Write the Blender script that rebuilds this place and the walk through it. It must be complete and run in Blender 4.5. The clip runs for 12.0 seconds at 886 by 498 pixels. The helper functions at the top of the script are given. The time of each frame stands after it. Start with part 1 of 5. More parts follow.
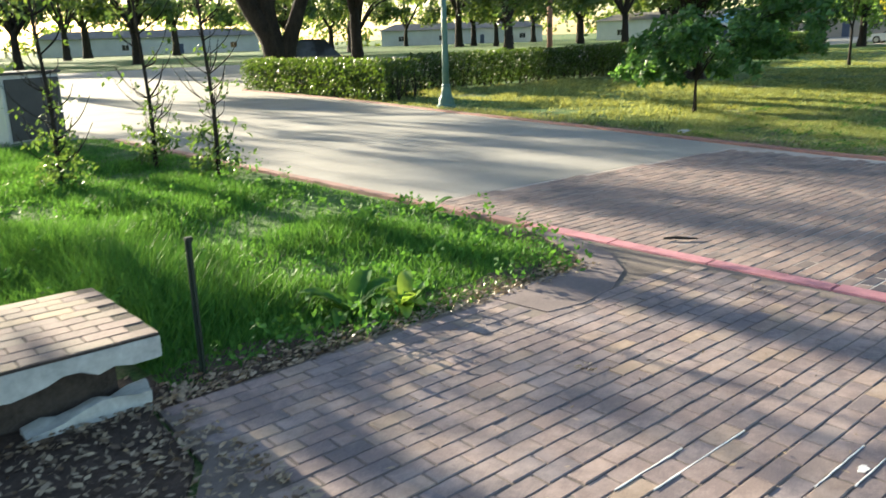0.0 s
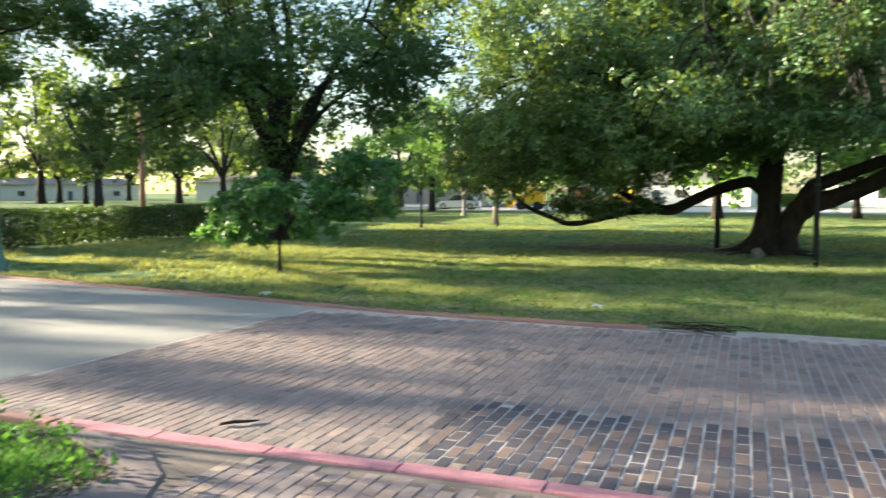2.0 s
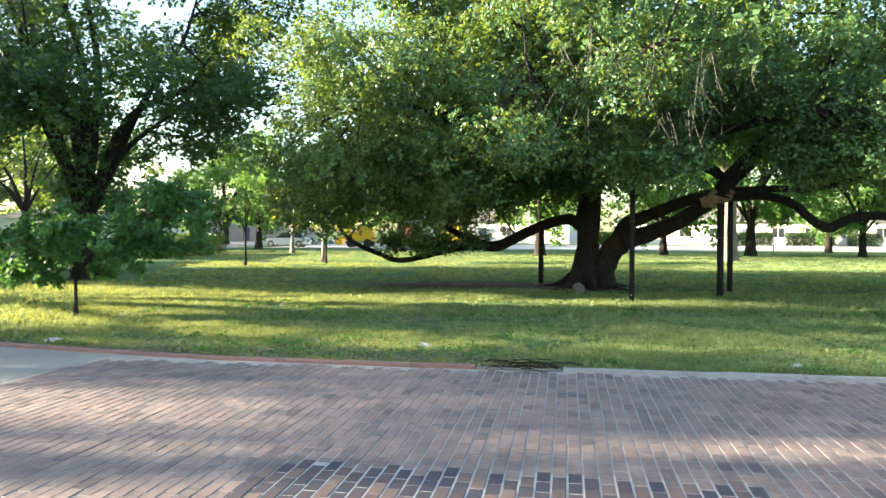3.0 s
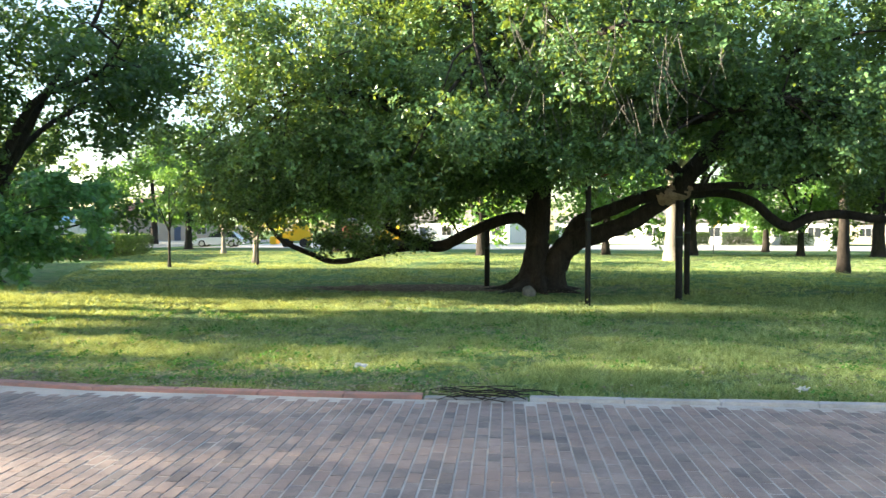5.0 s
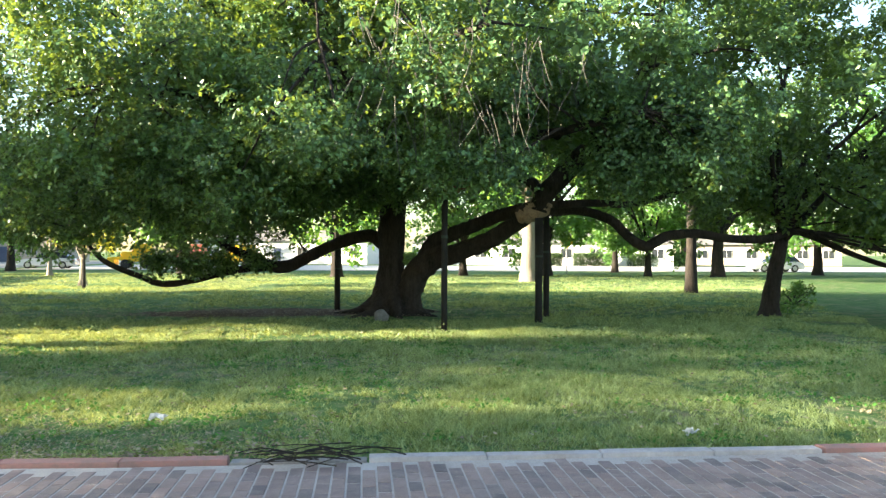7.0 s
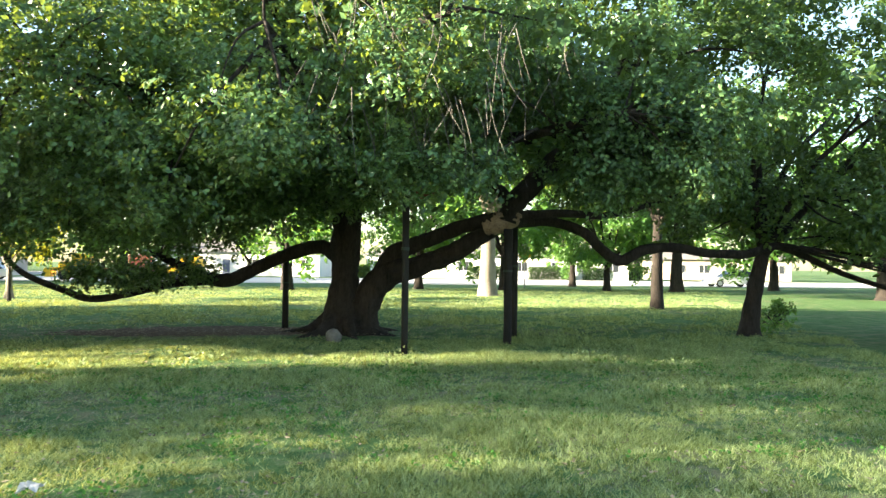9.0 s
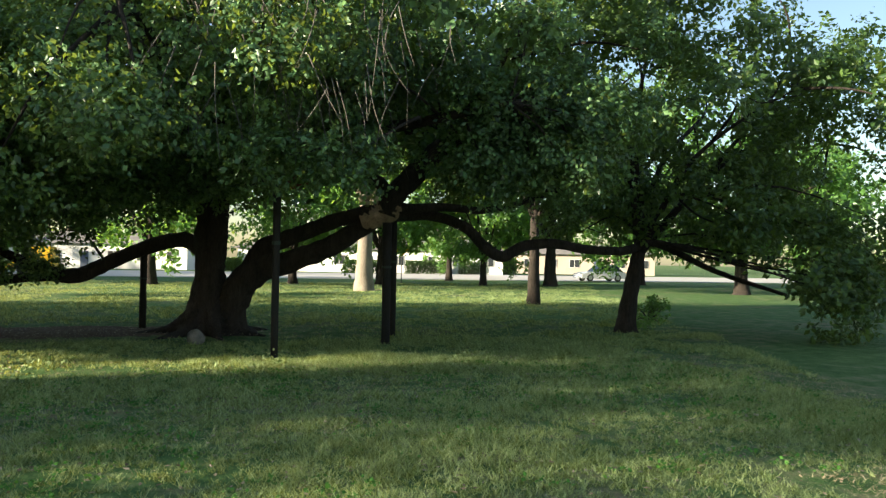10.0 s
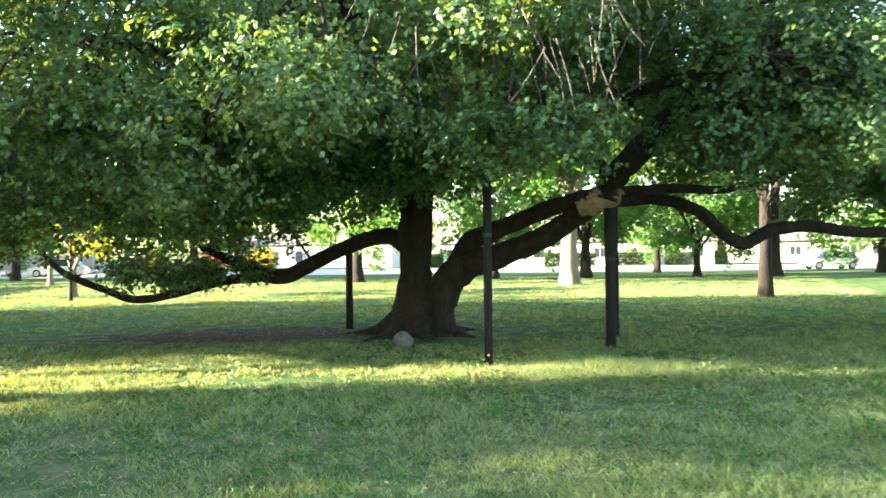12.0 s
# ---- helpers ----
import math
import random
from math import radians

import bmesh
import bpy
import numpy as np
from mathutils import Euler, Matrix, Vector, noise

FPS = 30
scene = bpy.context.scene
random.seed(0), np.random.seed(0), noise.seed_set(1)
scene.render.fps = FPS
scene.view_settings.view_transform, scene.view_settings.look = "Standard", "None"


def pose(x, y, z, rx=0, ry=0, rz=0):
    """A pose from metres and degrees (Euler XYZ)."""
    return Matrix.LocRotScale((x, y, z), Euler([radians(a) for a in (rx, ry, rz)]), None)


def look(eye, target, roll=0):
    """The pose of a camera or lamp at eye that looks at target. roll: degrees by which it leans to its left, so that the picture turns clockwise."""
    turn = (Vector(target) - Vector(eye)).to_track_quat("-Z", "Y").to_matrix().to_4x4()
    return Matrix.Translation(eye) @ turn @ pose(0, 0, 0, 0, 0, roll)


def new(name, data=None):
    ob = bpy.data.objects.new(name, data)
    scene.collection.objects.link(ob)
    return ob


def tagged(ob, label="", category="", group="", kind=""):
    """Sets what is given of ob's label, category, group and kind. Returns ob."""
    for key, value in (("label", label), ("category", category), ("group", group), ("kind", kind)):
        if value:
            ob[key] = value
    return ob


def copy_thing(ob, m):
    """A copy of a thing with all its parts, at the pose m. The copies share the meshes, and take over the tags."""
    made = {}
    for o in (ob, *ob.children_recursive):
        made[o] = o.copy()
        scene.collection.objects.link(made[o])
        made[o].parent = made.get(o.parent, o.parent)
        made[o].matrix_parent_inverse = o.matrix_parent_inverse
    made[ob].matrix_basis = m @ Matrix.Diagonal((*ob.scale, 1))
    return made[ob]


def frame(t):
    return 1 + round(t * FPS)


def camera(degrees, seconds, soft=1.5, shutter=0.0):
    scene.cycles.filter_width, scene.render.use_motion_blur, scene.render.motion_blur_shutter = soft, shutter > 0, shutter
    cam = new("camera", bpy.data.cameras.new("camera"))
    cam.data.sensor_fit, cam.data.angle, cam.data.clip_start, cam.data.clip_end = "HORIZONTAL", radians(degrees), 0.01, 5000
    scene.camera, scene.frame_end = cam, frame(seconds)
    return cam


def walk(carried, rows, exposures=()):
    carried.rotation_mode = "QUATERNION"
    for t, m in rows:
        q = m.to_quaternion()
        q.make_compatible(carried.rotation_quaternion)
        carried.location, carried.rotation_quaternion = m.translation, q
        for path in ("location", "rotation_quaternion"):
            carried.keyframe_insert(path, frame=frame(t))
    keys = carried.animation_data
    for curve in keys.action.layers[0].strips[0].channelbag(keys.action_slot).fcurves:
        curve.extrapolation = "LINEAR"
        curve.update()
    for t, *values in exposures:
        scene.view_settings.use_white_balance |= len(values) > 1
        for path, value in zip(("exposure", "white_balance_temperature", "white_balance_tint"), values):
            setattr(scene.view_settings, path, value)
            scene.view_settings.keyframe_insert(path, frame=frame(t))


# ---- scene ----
cam = camera(58.4, 12.0, soft=1.35, shutter=0.3)
PATH = [
    (0, (0.041, 0.007, 1.661), (1.472, 1.664, 1.077), -1.8),
    (0.5, (0.212, 0.041, 1.700), (1.786, 1.613, 1.265), -2.3),
    (1, (0.422, 0.104, 1.701), (2.188, 1.500, 1.443), -2.0),
    (1.5, (0.705, 0.194, 1.648), (2.628, 1.381, 1.470), -1.6),
    (2, (0.979, 0.156, 1.633), (3.089, 0.967, 1.474), -0.0),
    (2.5, (1.285, 0.146, 1.601), (3.488, 0.670, 1.514), 0.2),
    (3, (1.614, 0.212, 1.575), (3.852, 0.562, 1.525), 0.2),
    (5, (3.295, 0.484, 1.567), (5.553, 0.661, 1.516), 0.2),
    (5.5, (3.642, 0.401, 1.512), (5.909, 0.363, 1.490), -0.0),
    (6, (4.035, 0.356, 1.511), (6.300, 0.289, 1.530), 0.8),
    (6.5, (4.453, 0.352, 1.515), (6.716, 0.240, 1.541), 0.2),
    (7, (4.879, 0.291, 1.507), (7.134, 0.067, 1.519), 0.3),
    (9, (6.513, 0.262, 1.531), (8.751, -0.094, 1.580), 0.7),
    (9.5, (6.926, 0.142, 1.558), (9.096, -0.510, 1.599), 1.0),
    (10, (7.336, 0.113, 1.580), (9.491, -0.586, 1.615), 1.0),
    (10.5, (7.731, 0.128, 1.576), (9.907, -0.505, 1.604), 0.2),
    (11, (8.138, 0.110, 1.575), (10.369, -0.289, 1.601), 0.1),
    (11.5, (8.558, 0.112, 1.573), (10.804, -0.194, 1.587), -0.5),
    (12, (9.060, 0.117, 1.558), (11.322, -0.034, 1.573), -0.6),
]
walk(cam, [(t, look(eye, target, roll)) for t, eye, target, roll in PATH], exposures=[(0.0, 2.3), (1.5, 2.35), (2.5, 2.85), (3.0, 2.95), (6.0, 3.05), (9.0, 3.15), (9.5, 2.85), (10.0, 2.0), (10.5, 2.7), (11.0, 3.6), (12.0, 3.62)])

# ---- sky and sun ----
SUN_EL, SUN_AZ = 12.5, 4.0        # degrees above the horizon; degrees from +y towards -x
world = bpy.data.worlds.new("sky")
scene.world = world
world.use_nodes = True
wn = world.node_tree.nodes
sky = wn.new("ShaderNodeTexSky")
sky.sky_type, sky.sun_disc = "NISHITA", False
sky.sun_elevation, sky.sun_rotation = radians(SUN_EL), radians(-SUN_AZ)
sky.air_density, sky.dust_density, sky.ozone_density = 1.0, 1.0, 1.2
world.node_tree.links.new(sky.outputs[0], wn["Background"].inputs[0])
wn["Background"].inputs[1].default_value = 0.072
sun = new("sun", bpy.data.lights.new("sun", "SUN"))
sun.data.energy, sun.data.angle, sun.data.color = 5.0, radians(0.6), (1.0, 0.88, 0.66)
sun_way = Vector((-math.sin(radians(SUN_AZ)) * math.cos(radians(SUN_EL)), math.cos(radians(SUN_AZ)) * math.cos(radians(SUN_EL)), math.sin(radians(SUN_EL))))
sun.rotation_mode = "QUATERNION"
sun.rotation_quaternion = sun_way.to_track_quat("Z", "Y")

# ---- materials ----


class Nodes:
    """A short hand for building one node material."""

    def __init__(self, name, rough=0.8, metal=0.0, spec=0.4):
        self.mat = bpy.data.materials.new(name)
        self.mat.use_nodes = True
        self.tree = self.mat.node_tree
        self.bsdf = self.tree.nodes["Principled BSDF"]
        self.bsdf.inputs["Roughness"].default_value = rough
        self.bsdf.inputs["Metallic"].default_value = metal
        self.bsdf.inputs["Specular IOR Level"].default_value = spec
        self.coords = self.add("ShaderNodeTexCoord").outputs["Object"]

    def add(self, kind, **values):
        n = self.tree.nodes.new(kind)
        for k, v in values.items():
            n.inputs[k].default_value = v
        return n

    def link(self, a, b):
        self.tree.links.new(a, b)

    def noise(self, scale, detail=4.0, rough=0.6, stretch=None, coords=None):
        n = self.add("ShaderNodeTexNoise", Scale=scale, Detail=detail, Roughness=rough)
        src = coords or self.coords
        if stretch:
            m = self.add("ShaderNodeMapping")
            m.inputs["Scale"].default_value = stretch
            self.link(src, m.inputs["Vector"])
            src = m.outputs[0]
        self.link(src, n.inputs["Vector"])
        return n.outputs["Fac"]

    def ramp(self, fac, stops):
        r = self.tree.nodes.new("ShaderNodeValToRGB")
        el = r.color_ramp.elements
        while len(el) < len(stops):
            el.new(0.5)
        for e, (p, c) in zip(el, stops):
            e.position = p
            e.color = (*c, 1) if len(c) == 3 else c
        self.link(fac, r.inputs[0])
        return r.outputs[0]

    def grey(self, fac, lo, hi):
        return self.ramp(fac, [(lo, (0, 0, 0)), (hi, (1, 1, 1))])

    def mix(self, fac, a, b, mode="MIX"):
        m = self.tree.nodes.new("ShaderNodeMix")
        m.data_type, m.blend_type = "RGBA", mode
        for sock, v in ((m.inputs[0], fac), (m.inputs[6], a), (m.inputs[7], b)):
            if isinstance(v, (int, float)):
                sock.default_value = v
            elif isinstance(v, tuple):
                sock.default_value = (*v, 1)
            else:
                self.link(v, sock)
        return m.outputs[2]

    def random(self):
        return self.add("ShaderNodeObjectInfo").outputs["Random"]

    def island(self):
        return self.add("ShaderNodeNewGeometry").outputs["Random Per Island"]

    def colour(self, c):
        if isinstance(c, tuple):
            self.bsdf.inputs["Base Color"].default_value = (*c, 1)
        else:
            self.link(c, self.bsdf.inputs["Base Color"])
        return self

    def bump(self, fac, strength=0.4, distance=0.01):
        b = self.add("ShaderNodeBump", Strength=strength, Distance=distance)
        self.link(fac, b.inputs["Height"])
        self.link(b.outputs[0], self.bsdf.inputs["Normal"])
        return self

    def translucent(self, c, share):
        t = self.add("ShaderNodeBsdfTranslucent")
        if isinstance(c, tuple):
            t.inputs[0].default_value = (*c, 1)
        else:
            self.link(c, t.inputs[0])
        m = self.add("ShaderNodeMixShader")
        m.inputs[0].default_value = share
        self.link(self.bsdf.outputs[0], m.inputs[1])
        self.link(t.outputs[0], m.inputs[2])
        self.link(m.outputs[0], self.tree.nodes["Material Output"].inputs["Surface"])
        return self


def leaf_material(name, dark, light, glow, share=0.45, patch=0.6, rough=0.38, spec=0.45):
    n = Nodes(name, rough=rough, spec=spec)
    f = n.mix(0.5, n.island(), n.noise(patch, 2.0))
    n.colour(n.ramp(f, [(0.32, dark), (0.68, light)]))
    g = n.ramp(f, [(0.25, tuple(v * 0.65 for v in glow)), (0.75, glow)])
    return n.translucent(g, share).mat


def mottled(name, a, b, scale=6.0, fine=60.0, rough=0.85, bump=0.3, dist=0.01, stretch=None, metal=0.0, spec=0.35):
    n = Nodes(name, rough=rough, metal=metal, spec=spec)
    big = n.noise(scale, 4.0, stretch=stretch)
    small = n.noise(fine, 5.0, 0.65, stretch=stretch)
    n.colour(n.ramp(n.mix(0.4, big, small), [(0.3, a), (0.7, b)]))
    return n.bump(small, bump, dist).mat


def brick_material(name, stops, per_island=False, grime=0.5, dust=((0.115, 0.104, 0.112), (0.32, 0.27, 0.25))):
    n = Nodes(name, rough=0.85, spec=0.3)
    r = n.island() if per_island else n.random()
    base = n.ramp(r, stops)
    small = n.noise(90.0, 5.0, 0.7)
    base = n.mix(0.5 * (0.12 + grime), base, n.ramp(small, [(0.35, (0.07, 0.055, 0.05)), (0.65, (0.46, 0.36, 0.3))]))
    world_place = n.add("ShaderNodeNewGeometry").outputs["Position"]
    dirt = n.grey(n.noise(2.6, 8.0, 0.75, coords=world_place), 0.44, 0.62)
    dusty = n.mix(grime, base, n.mix(dirt, *dust))
    n.colour(dusty)
    return n.bump(small, 0.5, 0.004).mat


OAK_LEAF = leaf_material("oak leaves", (0.022, 0.064, 0.03), (0.13, 0.25, 0.095), (0.3, 0.39, 0.045), 0.34)
TREE_LEAF = leaf_material("tree leaves", (0.03, 0.075, 0.028), (0.1, 0.175, 0.045), (0.26, 0.36, 0.045), 0.38)
DARK_LEAF = leaf_material("dark leaves", (0.024, 0.066, 0.029), (0.075, 0.15, 0.05), (0.17, 0.28, 0.04), 0.4)
BRIGHT_LEAF = leaf_material("bright leaves", (0.05, 0.13, 0.035), (0.12, 0.25, 0.06), (0.3, 0.5, 0.07), 0.45)
SAPLING_LEAF = leaf_material("sapling leaves", (0.035, 0.11, 0.04), (0.085, 0.2, 0.06), (0.2, 0.42, 0.07), 0.4)
YELLOW_LEAF = leaf_material("yellow leaves", (0.12, 0.16, 0.02), (0.3, 0.33, 0.03), (0.6, 0.55, 0.05), 0.5)
LIME_LEAF = leaf_material("lime leaves", (0.14, 0.27, 0.03), (0.28, 0.46, 0.06), (0.45, 0.65, 0.08), 0.4)
HEDGE_LEAF = leaf_material("hedge leaves", (0.014, 0.045, 0.013), (0.036, 0.085, 0.02), (0.22, 0.36, 0.03), 0.25)
GRASS_BLADE = leaf_material("grass blades", (0.05, 0.115, 0.033), (0.42, 0.53, 0.26), (0.52, 0.5, 0.09), 0.35, 2.2, 0.7, 0.15)
DRY_BLADE = leaf_material("dry grass blades", (0.2, 0.17, 0.09), (0.52, 0.46, 0.31), (0.4, 0.34, 0.14), 0.25, 2.0, 0.75, 0.1)
WEED_BLADE = leaf_material("weed blades", (0.03, 0.11, 0.022), (0.1, 0.26, 0.05), (0.18, 0.4, 0.05), 0.28, 1.2, 0.65, 0.15)
DRY_LEAF = leaf_material("dry leaves", (0.12, 0.08, 0.05), (0.4, 0.32, 0.22), (0.3, 0.2, 0.08), 0.15, patch=3.0)
BARK = mottled("bark", (0.009, 0.007, 0.006), (0.052, 0.041, 0.032), 6.0, 24.0, 0.95, 1.0, 0.06, (1, 1, 0.3))
PALE_BARK = mottled("pale bark", (0.12, 0.1, 0.08), (0.34, 0.29, 0.23), 3.0, 30.0, 0.95, 0.8, 0.02, (1, 1, 0.3))
BARE_WOOD = mottled("bare wood", (0.1, 0.065, 0.04), (0.48, 0.36, 0.25), 5.0, 40.0, 0.9, 0.7, 0.02)
DEAD_WOOD = mottled("grey dead twig", (0.05, 0.044, 0.039), (0.14, 0.125, 0.11), 8.0, 60.0, 0.95, 0.3, 0.003)
POST_WOOD = mottled("dark post", (0.008, 0.0075, 0.007), (0.028, 0.025, 0.022), 4.0, 50.0, 0.9, 0.6, 0.01, (1, 1, 0.15))
POLE_WOOD = mottled("brown pole", (0.16, 0.09, 0.055), (0.3, 0.18, 0.11), 4.0, 40.0, 0.9, 0.5, 0.01, (1, 1, 0.1))
CONCRETE = mottled("road concrete", (0.235, 0.226, 0.2), (0.36, 0.348, 0.312), 0.9, 45.0, 0.9, 0.35, 0.005)
OLD_CONCRETE = mottled("grey concrete", (0.17, 0.16, 0.155), (0.33, 0.31, 0.29), 1.8, 50.0, 0.9, 0.4, 0.006)
MORTAR = mottled("joint sand", (0.075, 0.063, 0.056), (0.24, 0.2, 0.175), 1.6, 70.0, 0.95, 0.4, 0.004)
ROAD_JOINT = mottled("pale joint sand", (0.2, 0.17, 0.15), (0.58, 0.53, 0.48), 0.8, 60.0, 0.95, 0.3, 0.003)
APRON = mottled("worn brown-grey concrete", (0.12, 0.098, 0.098), (0.24, 0.195, 0.188), 2.5, 50.0, 0.92, 0.4, 0.005)
PINK_PAINT = mottled("worn pink kerb paint", (0.36, 0.16, 0.18), (0.62, 0.29, 0.32), 5.0, 30.0, 0.8, 0.3, 0.004)
RED_PAINT = mottled("worn red kerb paint", (0.2, 0.15, 0.13), (0.42, 0.2, 0.17), 4.0, 25.0, 0.85, 0.3, 0.004)
WHITE_KERB = mottled("worn white kerb", (0.28, 0.255, 0.24), (0.52, 0.48, 0.46), 3.0, 25.0, 0.85, 0.3, 0.004)
WHITE_PLASTER = mottled("peeling white plaster", (0.3, 0.32, 0.3), (0.66, 0.69, 0.65), 5.0, 25.0, 0.85, 0.4, 0.006)
BROKEN = mottled("broken masonry", (0.03, 0.026, 0.022), (0.12, 0.1, 0.085), 8.0, 50.0, 0.95, 0.8, 0.02)
CHALK = mottled("white chalk", (0.5, 0.5, 0.5), (0.8, 0.8, 0.78), 20.0, 90.0, 0.95, 0.2, 0.002)
LAMP_GREEN = mottled("green lamp paint", (0.06, 0.13, 0.11), (0.1, 0.2, 0.17), 5.0, 40.0, 0.5, 0.2, 0.003)
GLOBE = mottled("cream globe", (0.6, 0.52, 0.36), (0.72, 0.64, 0.46), 3.0, 30.0, 0.35, 0.05, 0.002)
STAKE_PAINT = mottled("dark green stake", (0.01, 0.022, 0.015), (0.03, 0.05, 0.035), 9.0, 80.0, 0.55, 0.3, 0.003)
BOX_GREY = mottled("dark grey cabinet", (0.06, 0.06, 0.06), (0.1, 0.1, 0.098), 3.0, 40.0, 0.6, 0.2, 0.003)
BOX_PALE = mottled("pale grey cabinet", (0.5, 0.5, 0.48), (0.64, 0.63, 0.6), 3.0, 40.0, 0.6, 0.2, 0.003)
WHITE_WALL = mottled("white painted wall", (0.62, 0.6, 0.57), (0.78, 0.76, 0.73), 0.5, 20.0, 0.85, 0.2, 0.01)
TAN_WALL = mottled("tan brick wall", (0.36, 0.3, 0.24), (0.5, 0.42, 0.35), 0.6, 20.0, 0.9, 0.3, 0.01)
GREY_ROOF = mottled("grey shingle roof", (0.14, 0.13, 0.12), (0.25, 0.23, 0.21), 0.8, 12.0, 0.9, 0.4, 0.02)
RED_ROOF = mottled("red tile roof", (0.36, 0.16, 0.11), (0.52, 0.26, 0.18), 0.8, 12.0, 0.9, 0.4, 0.02)
GLASS = mottled("dark window glass", (0.02, 0.025, 0.03), (0.04, 0.045, 0.05), 1.0, 5.0, 0.08, 0.0, 0.001, spec=0.6)
RUBBER = mottled("black rubber", (0.015, 0.015, 0.015), (0.03, 0.03, 0.03), 9.0, 60.0, 0.8, 0.2, 0.003)
STEEL = mottled("bright metal", (0.45, 0.45, 0.45), (0.6, 0.6, 0.6), 9.0, 60.0, 0.3, 0.05, 0.001, metal=1.0)
YELLOW_PAINT = mottled("yellow paint", (0.75, 0.45, 0.02), (0.85, 0.55, 0.04), 1.0, 10.0, 0.4, 0.05, 0.002)
RED_MACHINE = mottled("faded red paint", (0.32, 0.09, 0.06), (0.42, 0.14, 0.1), 1.0, 10.0, 0.5, 0.05, 0.002)
BLUE_PAINT = mottled("pale blue paint", (0.22, 0.42, 0.55), (0.36, 0.56, 0.68), 1.0, 10.0, 0.5, 0.05, 0.002)
NAVY_WALL = mottled("slate blue wall", (0.07, 0.085, 0.13), (0.11, 0.13, 0.18), 1.0, 10.0, 0.8, 0.05, 0.002)
PAPER = mottled("white paper", (0.65, 0.65, 0.66), (0.8, 0.8, 0.8), 20.0, 80.0, 0.9, 0.3, 0.004)
STONE = mottled("grey stone", (0.1, 0.095, 0.085), (0.24, 0.23, 0.21), 9.0, 50.0, 0.95, 0.6, 0.01)


def car_paint(name, c, coat=0.6):
    n = Nodes(name, rough=0.35, metal=0.2, spec=0.5).colour(c)
    n.bsdf.inputs["Coat Weight"].default_value = coat
    return n.mat


CAR_BLACK = car_paint("black car paint", (0.012, 0.013, 0.016))
CAR_WHITE = car_paint("white car paint", (0.7, 0.7, 0.7))

SIDEWALK_BRICK = [(0.0, (0.1, 0.1, 0.125)), (0.2, (0.2, 0.165, 0.18)), (0.45, (0.28, 0.205, 0.205)), (0.66, (0.36, 0.26, 0.24)), (0.84, (0.5, 0.36, 0.23)), (0.92, (0.24, 0.2, 0.22)), (1.0, (0.14, 0.14, 0.19))]
ROAD_BRICK = [(0.0, (0.2, 0.165, 0.175)), (0.25, (0.29, 0.22, 0.205)), (0.55, (0.38, 0.265, 0.235)), (0.8, (0.31, 0.24, 0.225)), (0.9, (0.16, 0.14, 0.145)), (1.0, (0.075, 0.075, 0.095))]
# cleaner patch bricks, their colours lowered to hold the shade on them
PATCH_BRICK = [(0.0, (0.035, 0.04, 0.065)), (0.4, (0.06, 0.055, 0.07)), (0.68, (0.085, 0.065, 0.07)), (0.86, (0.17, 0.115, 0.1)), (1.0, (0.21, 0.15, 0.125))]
BRICK_WALK = brick_material("pavement brick", SIDEWALK_BRICK, False, 0.5, ((0.14, 0.12, 0.125), (0.42, 0.345, 0.315)))
BRICK_WALK_MANY = brick_material("pavement bricks", SIDEWALK_BRICK, True, 0.5, ((0.14, 0.12, 0.125), (0.42, 0.345, 0.315)))
BRICK_ROAD_MANY = brick_material("road bricks", ROAD_BRICK, True, 0.45, ((0.135, 0.105, 0.095), (0.35, 0.275, 0.23)))
BRICK_PATCH = brick_material("clean shade-toned road brick", PATCH_BRICK, False, 0.06)
BRICK_CAP = brick_material("cap tile", [(0.0, (0.24, 0.17, 0.15)), (0.5, (0.32, 0.22, 0.19)), (0.8, (0.3, 0.24, 0.18)), (1.0, (0.46, 0.34, 0.2))], False, 0.3)
PALE_JOINT = mottled("pale joint mortar", (0.4, 0.37, 0.34), (0.6, 0.57, 0.53), 3.0, 60.0, 0.95, 0.3, 0.003)


def ground_material():
    n = Nodes("lawn soil and grass", rough=0.95, spec=0.15)
    big = n.noise(0.22, 4.0)
    mid = n.noise(2.2, 5.0, 0.7)
    fine = n.noise(38.0, 4.0, 0.75)
    green = n.ramp(n.mix(0.5, mid, fine), [(0.33, (0.02, 0.05, 0.016)), (0.5, (0.085, 0.165, 0.05)), (0.68, (0.2, 0.29, 0.11))])
    dry = n.ramp(fine, [(0.3, (0.13, 0.11, 0.06)), (0.7, (0.3, 0.26, 0.16))])
    lawn = n.mix(n.grey(n.mix(0.55, big, mid), 0.5, 0.66), green, dry)
    # bare earth under the oak
    m = n.add("ShaderNodeMapping")
    m.inputs["Location"].default_value = (-25.3 / 2.6, -2.6 / 6.5, 0)
    m.inputs["Scale"].default_value = (1 / 2.6, 1 / 6.5, 0)
    n.link(n.coords, m.inputs["Vector"])
    length = n.add("ShaderNodeVectorMath")
    length.operation = "LENGTH"
    n.link(m.outputs[0], length.inputs[0])
    edge = n.add("ShaderNodeMath")
    edge.operation = "MULTIPLY_ADD"
    n.link(mid, edge.inputs[0])
    edge.inputs[1].default_value = 0.9
    n.link(length.outputs["Value"], edge.inputs[2])
    mask = n.ramp(edge.outputs[0], [(0.95, (1, 1, 1)), (1.0, (0, 0, 0))])
    earth = n.ramp(n.mix(0.5, mid, fine), [(0.3, (0.06, 0.04, 0.028)), (0.7, (0.17, 0.115, 0.08))])
    n.colour(n.mix(mask, lawn, earth))
    return n.bump(fine, 0.8, 0.03).mat


